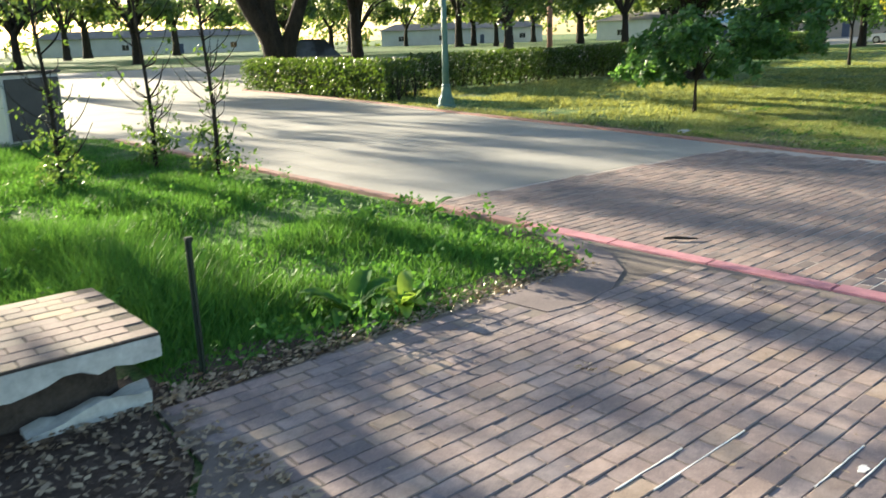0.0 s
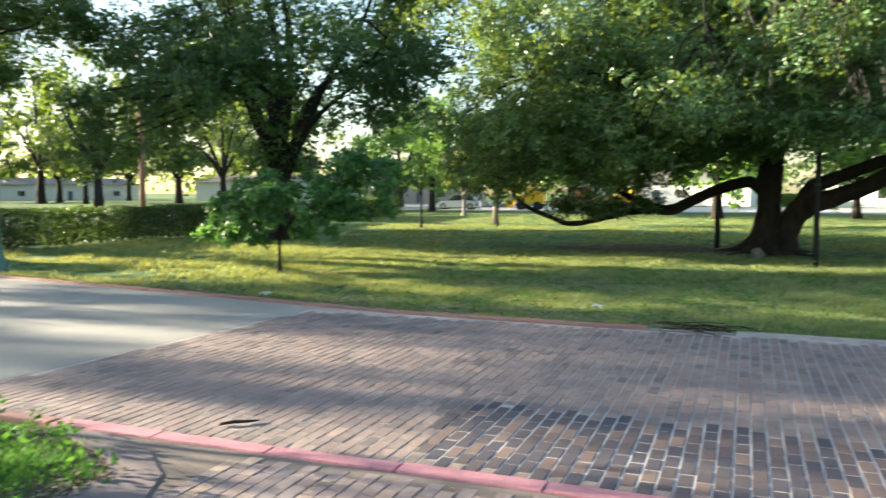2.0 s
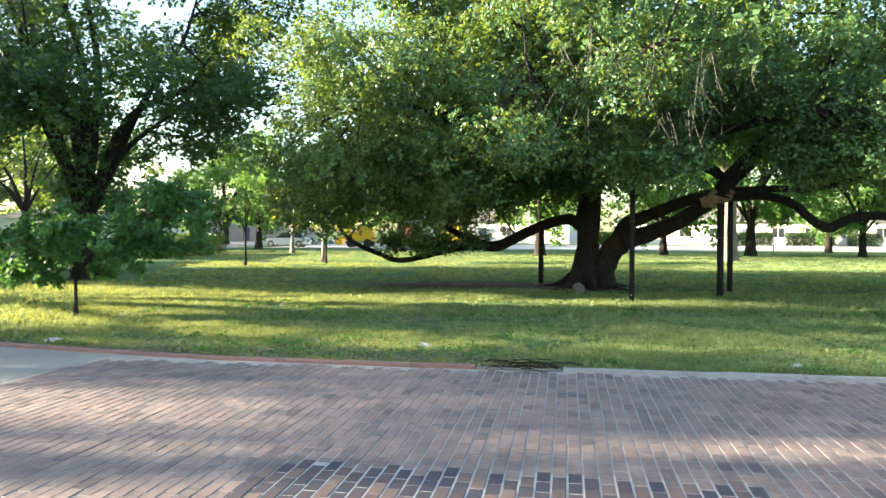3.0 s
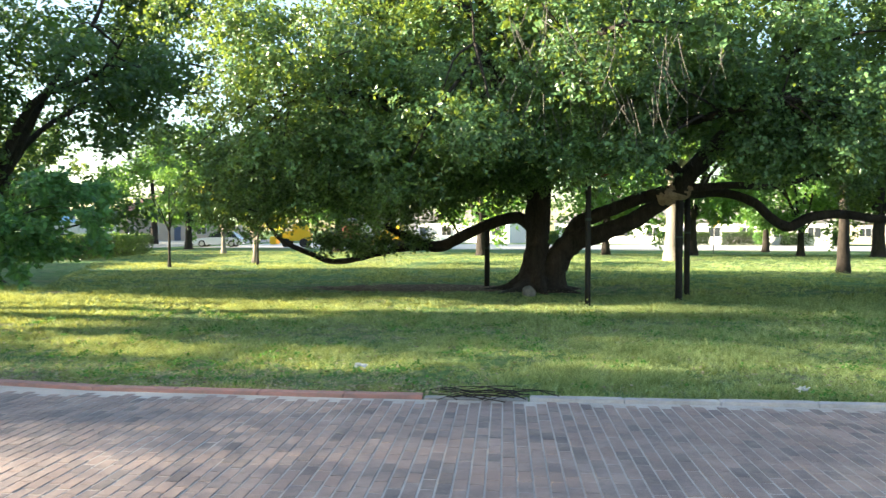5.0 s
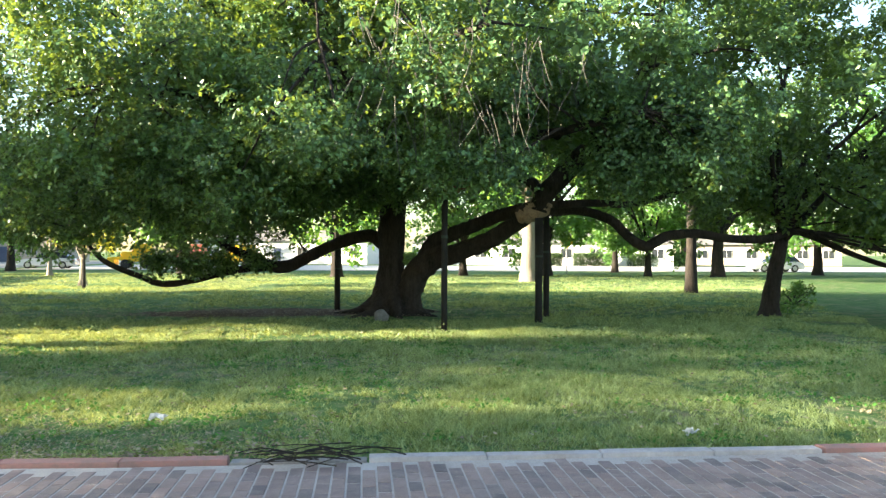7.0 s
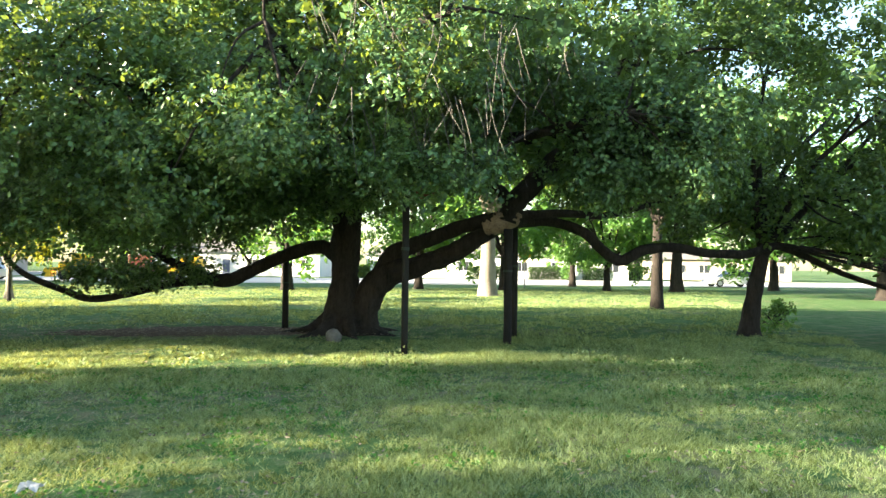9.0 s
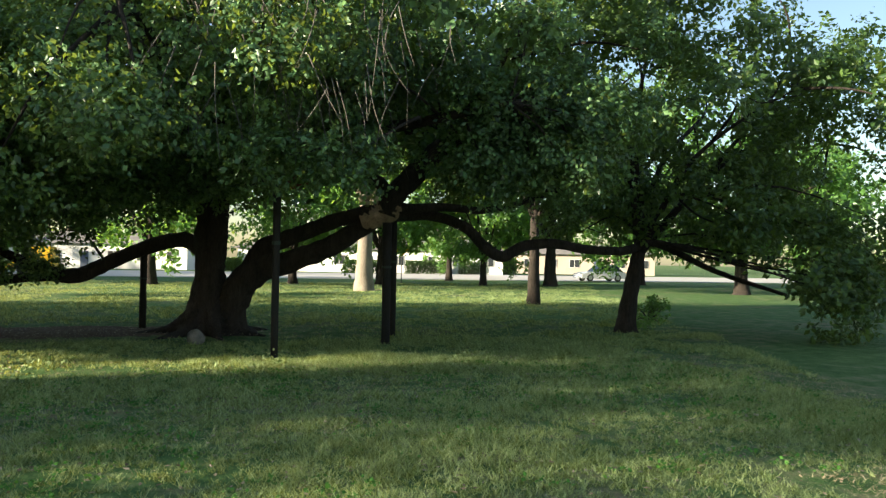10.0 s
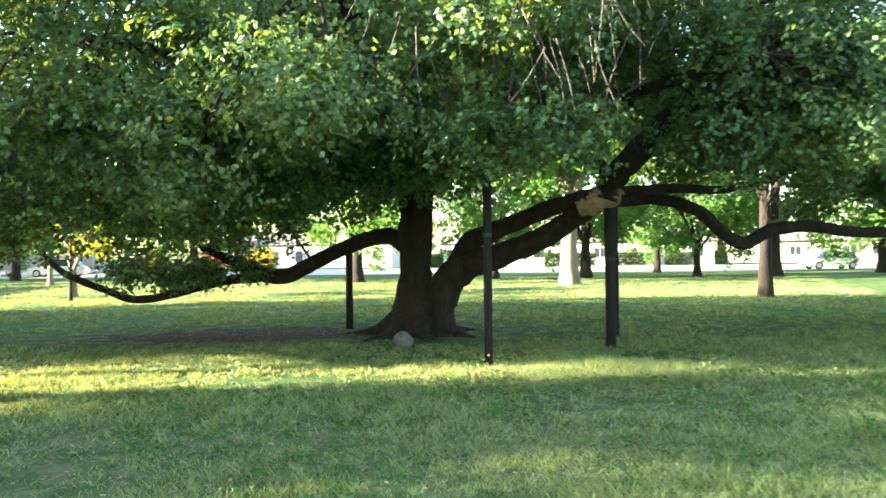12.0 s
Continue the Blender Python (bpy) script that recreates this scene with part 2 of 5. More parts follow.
GROUND = ground_material()
SOIL = mottled("dark mulch soil", (0.03, 0.022, 0.018), (0.12, 0.085, 0.065), 5.0, 40.0, 0.95, 1.0, 0.02)
ROAD_PALE = mottled("pale street concrete", (0.42, 0.39, 0.35), (0.55, 0.52, 0.47), 0.5, 30.0, 0.9, 0.2, 0.004)

# ---- mesh helpers ----


def thing(name, label, category, group="", place=(0, 0, 0), turn=0.0, kind=""):
    ob = new(name)
    ob.empty_display_size = 0.2
    ob.location = place
    ob.rotation_euler = (0, 0, radians(turn))
    return tagged(ob, label, category, group, kind)


def part(name, bm, material, parent=None, label="", smooth=False):
    mesh = bpy.data.meshes.new(name)
    bm.to_mesh(mesh)
    bm.free()
    return mesh_part(name, mesh, material, parent, label, smooth)


def mesh_part(name, mesh, material, parent=None, label="", smooth=False):
    if material and not mesh.materials:
        mesh.materials.append(material)
    if smooth:
        mesh.polygons.foreach_set("use_smooth", [True] * len(mesh.polygons))
    ob = new(name, mesh)
    ob.parent = parent
    return tagged(ob, label)


def add_box(bm, lo, hi, m=None):
    lo, hi = Vector(lo), Vector(hi)
    t = Matrix.Translation((lo + hi) / 2) @ Matrix.Diagonal((*(hi - lo), 1))
    return bmesh.ops.create_cube(bm, size=1.0, matrix=(m @ t) if m else t)["verts"]


def box(lo, hi, bevel=0.0, m=None):
    bm = bmesh.new()
    add_box(bm, lo, hi, m)
    if bevel:
        bmesh.ops.bevel(bm, geom=bm.edges[:], offset=bevel, segments=2, affect="EDGES")
    return bm


def lathe(profile, sides=20, centre=(0, 0)):
    """A turned solid from (radius, height) pairs."""
    bm = bmesh.new()
    rings = []
    for r, z in profile:
        rings.append([bm.verts.new((centre[0] + r * math.cos(2 * math.pi * i / sides), centre[1] + r * math.sin(2 * math.pi * i / sides), z)) for i in range(sides)])
    for a, b in zip(rings, rings[1:]):
        for i in range(sides):
            bm.faces.new((a[i], a[(i + 1) % sides], b[(i + 1) % sides], b[i]))
    bm.faces.new(rings[0][::-1])
    bm.faces.new(rings[-1])
    return bm


def add_tube(bm, points, radii, sides=8, rough=0.0, rng=None, cap=True):
    pts = [Vector(p) for p in points]
    rings = []
    side = Vector((0.31, 0.93, 0.2))
    for i, p in enumerate(pts):
        way = (pts[min(i + 1, len(pts) - 1)] - pts[max(i - 1, 0)]).normalized()
        u = (side - way * side.dot(way)).normalized()
        side = u
        v = way.cross(u)
        ring = []
        for k in range(sides):
            a = 2 * math.pi * k / sides
            r = radii[i] * (1 + (rng.uniform(-rough, rough) if rng else 0))
            ring.append(bm.verts.new(p + (u * math.cos(a) + v * math.sin(a)) * r))
        rings.append(ring)
    for a, b in zip(rings, rings[1:]):
        for k in range(sides):
            bm.faces.new((a[k], a[(k + 1) % sides], b[(k + 1) % sides], b[k]))
    if cap:
        bm.faces.new(rings[0][::-1])
        bm.faces.new(rings[-1])


def spline(points, steps=5):
    """A smooth line through the points (x, y, z, radius)."""
    p = [np.array(q, float) for q in points]
    p = [2 * p[0] - p[1], *p, 2 * p[-1] - p[-2]]
    out = []
    for a, b, c, d in zip(p, p[1:], p[2:], p[3:]):
        for s in range(steps):
            t = s / steps
            out.append(0.5 * (2 * b + (c - a) * t + (2 * a - 5 * b + 4 * c - d) * t * t + (3 * b - a - 3 * c + d) * t ** 3))
    out.append(p[-2])
    return [tuple(q[:3]) for q in out], [max(float(q[3]), 0.004) for q in out]


def quads(name, v):
    """A mesh of loose four-cornered leaves from an array (n, 4, 3)."""
    n = len(v)
    mesh = bpy.data.meshes.new(name)
    mesh.vertices.add(4 * n)
    mesh.vertices.foreach_set("co", np.ascontiguousarray(v, dtype=np.float32).ravel())
    mesh.loops.add(4 * n)
    mesh.loops.foreach_set("vertex_index", np.arange(4 * n, dtype=np.int32))
    mesh.polygons.add(n)
    mesh.polygons.foreach_set("loop_start", np.arange(0, 4 * n, 4, dtype=np.int32))
    mesh.polygons.foreach_set("loop_total", np.full(n, 4, dtype=np.int32))
    mesh.polygons.foreach_set("use_smooth", np.zeros(n, dtype=bool))
    mesh.update(calc_edges=True)
    return mesh


def triangles(name, v):
    n = len(v)
    mesh = bpy.data.meshes.new(name)
    mesh.vertices.add(3 * n)
    mesh.vertices.foreach_set("co", np.ascontiguousarray(v, dtype=np.float32).ravel())
    mesh.loops.add(3 * n)
    mesh.loops.foreach_set("vertex_index", np.arange(3 * n, dtype=np.int32))
    mesh.polygons.add(n)
    mesh.polygons.foreach_set("loop_start", np.arange(0, 3 * n, 3, dtype=np.int32))
    mesh.polygons.foreach_set("loop_total", np.full(n, 3, dtype=np.int32))
    mesh.polygons.foreach_set("use_smooth", np.zeros(n, dtype=bool))
    mesh.update(calc_edges=True)
    return mesh


def unit(a):
    return a / (np.linalg.norm(a, axis=-1, keepdims=True) + 1e-9)


def leaf_quads(at, size, rng, droop=0.3, wide=0.28, out=None, loose=0.75):
    """Pointed, slightly folded leaves at the places given; out is the way that their bough faces."""
    n = len(at)
    way = rng.normal(size=(n, 3))
    way[:, 2] -= droop
    way = unit(way)
    face = rng.normal(size=(n, 3))
    if out is not None:
        face = unit(out + np.array([0, 0, 0.55]) + loose * face)
        way = unit(way - face * np.sum(way * face, axis=1, keepdims=True) * 0.85)
    across = unit(np.cross(way, face))
    up = np.cross(way, across)
    s = (size * rng.uniform(0.6, 1.3, n))[:, None]
    mid = at + way * s * 0.45 + up * s * 0.06
    return np.stack([at, mid + across * s * wide, at + way * s, mid - across * s * wide], axis=1)


def sprigs(centres, radius, per_clump, per_sprig, rng, sprig=0.28, flat=0.8):
    """Leaf places: clumps of sprigs, each sprig a short row of leaves."""
    m = len(centres)
    off = unit(rng.normal(size=(m, per_clump, 3))) * (rng.uniform(0.15, 1.0, (m, per_clump, 1)) ** 0.6)
    off[..., 2] *= flat
    start = centres[:, None, :] + off * np.asarray(radius).reshape(-1, 1, 1)
    way = unit(off + 0.7 * rng.normal(size=off.shape) + np.array([0, 0, -0.15]))
    s = rng.uniform(0.0, 1.0, (m, per_clump, per_sprig, 1))
    return (start[:, :, None, :] + way[:, :, None, :] * s * sprig + rng.normal(scale=sprig * 0.16, size=(m, per_clump, per_sprig, 3))).reshape(-1, 3)


def crown_places(n, centre, radii, rng, inner=0.35, low=-1.0, gaps=0.35):
    """Clump centres in an uneven ellipsoid crown."""
    out = []
    c, r = np.array(centre, float), np.array(radii, float)
    while len(out) < n:
        d = unit(rng.normal(size=3))
        lump = 1.0 + 0.32 * noise.noise(Vector(d * 2.3) + Vector((c[0], c[1], 3.0)))
        p = d * lump * rng.uniform(inner, 1.0) ** 0.6
        if p[2] < low + 0.12 * rng.normal():
            continue
        q = c + p * r
        if noise.noise(Vector(q * 0.42)) < -gaps:
            continue
        out.append(q)
    return np.array(out)


def bough_clumps(centres, radius, k, rng, flat=0.6, middle=(0, 0, 0)):
    """Clump centres over the outer and upper side of each bough, and the bough that each belongs to."""
    m = len(centres)
    face = unit(centres - np.array(middle, float))
    d = unit(rng.normal(size=(m, k, 3)) + 0.55 * face[:, None, :] + np.array([0, 0, 0.35]))
    d[..., 2] *= flat
    r = np.asarray(radius).reshape(-1, 1, 1) * rng.uniform(0.45, 1.0, (m, k, 1))
    return (centres[:, None, :] + d * r).reshape(-1, 3), np.repeat(centres, k, axis=0)


def add_branches(bm, nodes, tips, rng, r0=0.05, sides=5):
    """A thin bent branch from the nearest limb point to each tip."""
    nodes = np.array(nodes)
    for tip in tips:
        w = tip - nodes
        d = np.linalg.norm(w, axis=1) + 0.6 * np.maximum(0, nodes[:, 2] - tip[2])
        a = nodes[int(np.argmin(d))]
        if np.linalg.norm(tip - a) < 0.2:
            continue
        mid = (a + tip) / 2 + rng.normal(scale=0.1, size=3) * np.linalg.norm(tip - a) + np.array([0, 0, 0.08])
        l = float(np.linalg.norm(tip - a))
        r = min(r0, 0.012 + 0.012 * l)
        p, rr = spline([(*a, r), (*mid, r * 0.65), (*tip, r * 0.25)], 3)
        add_tube(bm, p, rr, sides)


RED_WOOD = mottled("red-brown cut wood", (0.1, 0.035, 0.02), (0.26, 0.1, 0.06), 4.0, 40.0, 0.9, 0.6, 0.015)


def tree(name, label, place, trunk_h, trunk_r, crown_c, crown_r, clumps, leaf, clump_r, leaf_mat, bark_mat, seed, sprig_n=16, leaf_n=9, limbs=7, low=-0.75, lean=(0, 0), group="", gaps=0.35, twigs=0.6, category="tree", extra=(), bough=6):
    """A tree: tapered trunk with flared foot, bent limbs, thin branches and a crown of leaves in clumps. Crown centre is from the foot."""
    rng = np.random.default_rng(seed)
    r2 = random.Random(seed)
    ob = thing(name, label, category, group, place)
    cc, cr = np.array(crown_c, float), np.array(crown_r, float)
    top = np.array([lean[0], lean[1], trunk_h])
    bm = bmesh.new()
    p, rr = spline([(0, 0, -0.08, trunk_r * 1.7), (0, 0, 0.12, trunk_r * 1.3), (lean[0] * 0.2 + 0.1 * trunk_r, lean[1] * 0.2, trunk_h * 0.3, trunk_r), (lean[0] * 0.6, lean[1] * 0.6, trunk_h * 0.7, trunk_r * 0.86), (*top, trunk_r * 0.74)], 4)
    add_tube(bm, p, rr, 12, 0.07, r2)
    part("trunk", bm, bark_mat, ob, smooth=True)
    nodes = [np.array(p[-1])]
    for i in range(limbs):
        a = 2 * math.pi * (i + r2.uniform(-0.3, 0.3)) / limbs
        reach = r2.uniform(0.55, 0.85)
        end = cc + cr * np.array([math.cos(a) * reach, math.sin(a) * reach, r2.uniform(-0.25, 0.75)])
        if i == 0:
            end = cc + cr * np.array([0.1, 0.1, 0.8])
        k = top * r2.uniform(0.75, 1.0)
        m1 = k + (end - k) * 0.35 + np.array([0, 0, 0.14 * np.linalg.norm(end - k)]) + rng.normal(scale=0.04, size=3) * cr
        m2 = k + (end - k) * 0.7 + np.array([0, 0, 0.1 * np.linalg.norm(end - k)]) + rng.normal(scale=0.05, size=3) * cr
        r = trunk_r * r2.uniform(0.34, 0.5)
        q, qr = spline([(*k, r * 1.15), (*m1, r * 0.75), (*m2, r * 0.45), (*end, r * 0.14)], 4)
        bm = bmesh.new()
        add_tube(bm, q, qr, 8, 0.06, r2)
        part("limb", bm, bark_mat, ob, smooth=True)
        nodes += [np.array(v) for v in q[3:]]
    tips = crown_places(max(4, clumps // bough), cc, cr, rng, low=low, gaps=gaps)
    for k, c, r in extra:
        tips = np.concatenate([tips, crown_places(max(3, k // bough), c, r, rng, inner=0.05, gaps=gaps)])
    bm = bmesh.new()
    add_branches(bm, nodes, tips[rng.random(len(tips)) < max(twigs, 0.8)], rng, trunk_r * 0.2, 4)
    tagged(part("branch", bm, bark_mat, ob, smooth=True), kind="stuff")
    spots, owner = bough_clumps(tips, clump_r * rng.uniform(0.9, 1.5, len(tips)), bough, rng, middle=cc)
    at = sprigs(spots, 0.62 * clump_r * rng.uniform(0.7, 1.25, len(spots)), sprig_n, leaf_n, rng, sprig=clump_r * 0.4)
    out = unit(at - np.repeat(owner, sprig_n * leaf_n, axis=0))
    mesh_part("crown", quads("crown", leaf_quads(at, leaf, rng, out=out)), leaf_mat, ob)
    return ob

# ---- ground, roads and kerbs ----


def sheet(name, outline, z, thick, material, label, category, group=""):
    """A slab with a flat outline."""
    bm = bmesh.new()
    f = bm.faces.new([bm.verts.new((x, y, z)) for x, y in outline])
    f.normal_update()
    if f.normal.z < 0:
        f.normal_flip()
    ext = bmesh.ops.extrude_face_region(bm, geom=[f])
    for v in ext["geom"]:
        if isinstance(v, bmesh.types.BMVert):
            v.co.z -= thick
    bmesh.ops.recalc_face_normals(bm, faces=bm.faces[:])
    ob = part(name, bm, material)
    return tagged(ob, label, category, group, "structure")


# lawn sheet, fine near the walk and reaching the horizon
def ground_z(x, y):
    """Height of the soil: gentle swells on the lawn, a low mound on the island."""
    lawn = min(max((x - 11.2) / 2.5, 0), 1) * min(max((62 - x) / 8, 0), 1) * min(max((20 - y) / 8, 0), 1) * min(max((y + 40) / 10, 0), 1)
    isl = min(max((4.4 - x) / 1.5, 0), 1) * min(max((x - 1.5) / 1.0, 0), 1) * min(max((y - 4.2) / 1.5, 0), 1) * min(max((14 - y) / 4, 0), 1)
    return -0.03 + lawn * 0.045 * noise.noise(Vector((x * 0.25, y * 0.25, 0))) + isl * (0.05 + 0.05 * noise.noise(Vector((x * 0.5, y * 0.5, 4))))


def build_ground():
    xs = np.concatenate([[-3000, -600, -120, -40], np.arange(-12, 60.1, 0.75), [70, 90, 130, 250, 700, 3000]])
    ys = np.concatenate([[-3000, -600, -150, -60], np.arange(-30, 40.1, 0.75), [50, 70, 110, 200, 700, 3000]])
    verts = []
    for y in ys:
        for x in xs:
            verts.append((x, y, ground_z(x, y)))
    n = len(xs)
    faces = [(j * n + i, j * n + i + 1, (j + 1) * n + i + 1, (j + 1) * n + i) for j in range(len(ys) - 1) for i in range(n - 1)]
    mesh = bpy.data.meshes.new("ground")
    mesh.from_pydata(verts, [], faces)
    tagged(mesh_part("ground", mesh, GROUND, smooth=True), "mown green lawn with dry patches and bare earth", "lawn", kind="structure")


build_ground()
KERB_X = [(-40, 10.62), (-5, 10.62), (2, 10.64), (4.5, 10.72), (6.2, 10.98), (8, 11.3), (10, 11.62), (13.5, 12.15), (17.2, 12.85), (21.3, 13.45), (24.5, 13.75), (27.2, 14.0), (28.4, 14.8)]


def kerb_x(y):
    return float(np.interp(y, [a for a, b in KERB_X], [b for a, b in KERB_X]))


road = sheet("road", [(5.3, -40), (10.62, -40), (10.62, 2), (10.74, 4.5), (10.92, 5.85), (5.3, 6.28)], -0.0045, 0.1, ROAD_JOINT, "brick road surface with sandy joints", "road")
pavement = sheet("pavement", [(-12, -40), (5.12, -40), (5.12, 4.75), (4.75, 3.85), (4.5, 3.62), (1.25, 3.5), (1.2, 2.9), (0.7, 2.1), (-0.4, 1.6), (-12, 1.6)], -0.0045, 0.1, MORTAR, "brick pavement with dark joints", "pavement")
drive = [(5.3, 6.29), (10.93, 5.86)] + [(kerb_x(y), y) for y in (8, 10, 13.5, 17.2, 21.3, 24.5, 27.2, 28.4)] + [(17.5, 30.6), (24, 31.5), (140, 33), (140, 64), (-140, 58), (-140, 20), (0, 19.5), (3.5, 18.2), (5.3, 15.5)]
sheet("driveway", drive, -0.004, 0.1, CONCRETE, "worn pale concrete driveway slab", "driveway")
sheet("far_street", [(66, -300), (92, -300), (100, 29), (74, 29)], 0.0, 0.1, ROAD_PALE, "sunlit pale street beyond the park", "street")
sheet("apron", [(3.55, 3.1), (3.85, 3.05), (4.2, 3.1), (4.6, 3.3), (4.9, 3.65), (5.1, 4.1), (5.12, 4.74), (4.72, 3.82), (4.48, 3.6), (3.5, 3.57)], 0.003, 0.05, APRON, "grey concrete patch at the rounded pavement corner", "pavement")
sheet("soil_bed", [(-6, 1.62), (-0.42, 1.63), (0.68, 2.13), (1.17, 2.93), (1.22, 3.5), (1.3, 4.0), (-6, 4.0)], 0.0, 0.08, SOIL, "dark soil bed beside the wall", "soil")

sheet("soil_edge", [(1.25, 3.45), (3.5, 3.5), (4.5, 3.6), (4.75, 3.85), (5.11, 4.75), (4.92, 4.95), (4.6, 4.25), (4.2, 4.05), (3.7, 3.93), (3.2, 4.02), (2.6, 3.9), (1.9, 4.05), (1.3, 3.95)], -0.014, 0.05, SOIL, "dark soil along the pavement edge", "soil")


def kerb_run(name, pts, width, z, material, label):
    """A kerb strip along the points (inner edge), in short worn stones."""
    bm = bmesh.new()
    rng = random.Random(len(pts) + int(width * 100))
    for (x0, y0), (x1, y1) in zip(pts, pts[1:]):
        a, b = Vector((x0, y0, 0)), Vector((x1, y1, 0))
        way = (b - a).normalized()
        side = Vector((way.y, -way.x, 0))
        k = max(1, round((b - a).length / 0.9))
        for i in range(k):
            p, q = a.lerp(b, i / k) + way * 0.004, a.lerp(b, (i + 1) / k) - way * 0.004
            h = z + rng.uniform(-0.003, 0.003)
            w = width + rng.uniform(-0.012, 0.012)
            c = [bm.verts.new(v) for v in (p + side * 0.0, q + side * 0.0, q + side * w, p + side * w)]
            t = [bm.verts.new(v.co + Vector((0, 0, h))) for v in c]
            for v in c:
                v.co.z = -0.1
            bm.faces.new(t)
            for j in range(4):
                bm.faces.new((c[j], c[(j + 1) % 4], t[(j + 1) % 4], t[j]))
    bmesh.ops.recalc_face_normals(bm, faces=bm.faces[:])
    bmesh.ops.bevel(bm, geom=[e for e in bm.edges if min(v.co.z for v in e.verts) > -0.05], offset=0.006, segments=2, affect="EDGES")
    ob = part(name, bm, material)
    return tagged(ob, label, "kerb", kind="structure")


kerb_run("kerb_pink", [(5.13, -40), (5.13, 4.75)], 0.155, 0.004, PINK_PAINT, "flush kerb strip with worn pink paint")
kerb_run("kerb_island", [(5.13, 4.77), (5.14, 8.5), (5.16, 15.2)], 0.13, 0.012, RED_PAINT, "low kerb with faded red paint beside weeds")
kerb_run("kerb_lawn_red", [(kerb_x(y), y) for y in (1.25, 2, 4.5, 6.2, 8, 10, 13.5, 17.2, 21.3, 24.5, 27.2, 28.4)], 0.14, 0.03, RED_PAINT, "low lawn kerb with faded red paint")
kerb_run("kerb_lawn_white", [(10.62, -3.2), (10.62, 0.25)], 0.12, 0.03, WHITE_KERB, "low lawn kerb with worn white paint")
kerb_run("kerb_lawn_bare", [(10.62, 0.26), (10.63, 1.24)], 0.12, 0.012, OLD_CONCRETE, "broken bare lawn kerb under dead twigs")
kerb_run("kerb_lawn_far", [(10.62, -40), (10.62, -3.22)], 0.15, 0.03, RED_PAINT, "low lawn kerb with faded red paint")

# ---- the old oak ----


def build_oak():
    rng = np.random.default_rng(11)
    r2 = random.Random(11)
    ob = thing("oak_tree", "huge old spreading oak with low limbs held up on dark posts", "tree", place=(24.9, -0.4, 0))
    nodes = []

    def limb(name, pts, mat=BARK, sides=12, label="", rough=0.08):
        p, r = spline(pts, 5)
        bm = bmesh.new()
        add_tube(bm, p, r, sides, rough, r2)
        part(name, bm, mat, ob, label, smooth=True)
        return [np.array(q) for q in p]

    # trunk, in the tree's own metres: y is to the walker's left
    n1 = limb("trunk", [(0.0, 0.03, -0.15, 0.8), (0.0, 0.03, 0.08, 0.62), (0.0, 0.02, 0.4, 0.48), (0.0, 0.01, 0.9, 0.36), (0.0, 0.02, 1.4, 0.3), (0.0, 0.0, 2.1, 0.33), (0.1, 0.0, 3.2, 0.3), (0.2, 0.2, 5.0, 0.22), (0.3, 0.3, 7.0, 0.13), (0.4, 0.4, 9.0, 0.05)], sides=20, rough=0.11)
    nodes += n1[20:]
    for a, l in ((0.3, 1.0), (1.5, 1.0), (2.5, 1.3), (3.3, 0.9), (4.2, 0.7), (5.3, 1.0)):
        d = np.array([math.cos(a), math.sin(a)])
        o = np.array([0.0, 0.03])
        limb("root", [(*(o + d * 0.3), 0.4, 0.16), (*(o + d * 0.6), 0.12, 0.16), (*(o + d * (0.6 + l * 0.35)), 0.0, 0.1), (*(o + d * (0.6 + l)), -0.07, 0.04)], sides=8)
    # forked limb to the walker's right, up to the bare knuckle
    n2 = limb("limb", [(-0.05, -0.42, -0.12, 0.58), (-0.1, -0.4, 0.1, 0.42), (-0.15, -0.42, 0.45, 0.34), (-0.25, -0.58, 0.95, 0.33), (-0.5, -1.0, 1.36, 0.3), (-0.9, -1.57, 1.52, 0.23), (-1.3, -2.26, 1.82, 0.21), (-1.7, -2.8, 2.18, 0.19), (-1.95, -3.2, 2.5, 0.2)], sides=14, rough=0.1)
    n3 = limb("limb", [(-0.35, -0.75, 1.3, 0.2), (-0.5, -1.03, 1.78, 0.2), (-0.8, -1.45, 1.98, 0.18), (-1.1, -1.91, 2.17, 0.16), (-1.4, -2.42, 2.38, 0.16), (-1.9, -2.94, 2.52, 0.16), (-2.0, -3.2, 2.54, 0.17)], sides=12)
    limb("knuckle", [(-1.85, -2.85, 2.36, 0.19), (-1.95, -3.12, 2.46, 0.24), (-2.03, -3.36, 2.6, 0.23), (-2.1, -3.5, 2.74, 0.17)], BARE_WOOD, 12, "knobbly pale bare wood where bark is gone", 0.16)
    n4 = limb("limb", [(-2.0, -3.3, 2.52, 0.16), (-1.5, -3.9, 2.54, 0.13), (-1.3, -4.6, 2.54, 0.11), (-1.4, -5.26, 2.3, 0.12), (-1.4, -5.64, 1.95, 0.12), (-1.4, -6.1, 1.7, 0.13), (-1.4, -6.57, 1.93, 0.12), (-1.4, -7.3, 2.02, 0.11), (-1.4, -8.25, 1.9, 0.1), (-1.4, -9.2, 1.9, 0.1), (-1.4, -10.0, 2.08, 0.09), (-1.6, -11.5, 1.45, 0.07), (-2.2, -13.1, 0.9, 0.04)], sides=10)
    n5 = limb("limb", [(-2.05, -3.3, 2.5, 0.22), (-2.1, -3.43, 2.86, 0.22), (-2.12, -3.84, 3.3, 0.22), (-2.15, -4.27, 3.78, 0.2), (-2.4, -4.9, 4.4, 0.17), (-3.0, -5.6, 6.0, 0.1), (-3.4, -5.9, 8.0, 0.04)])
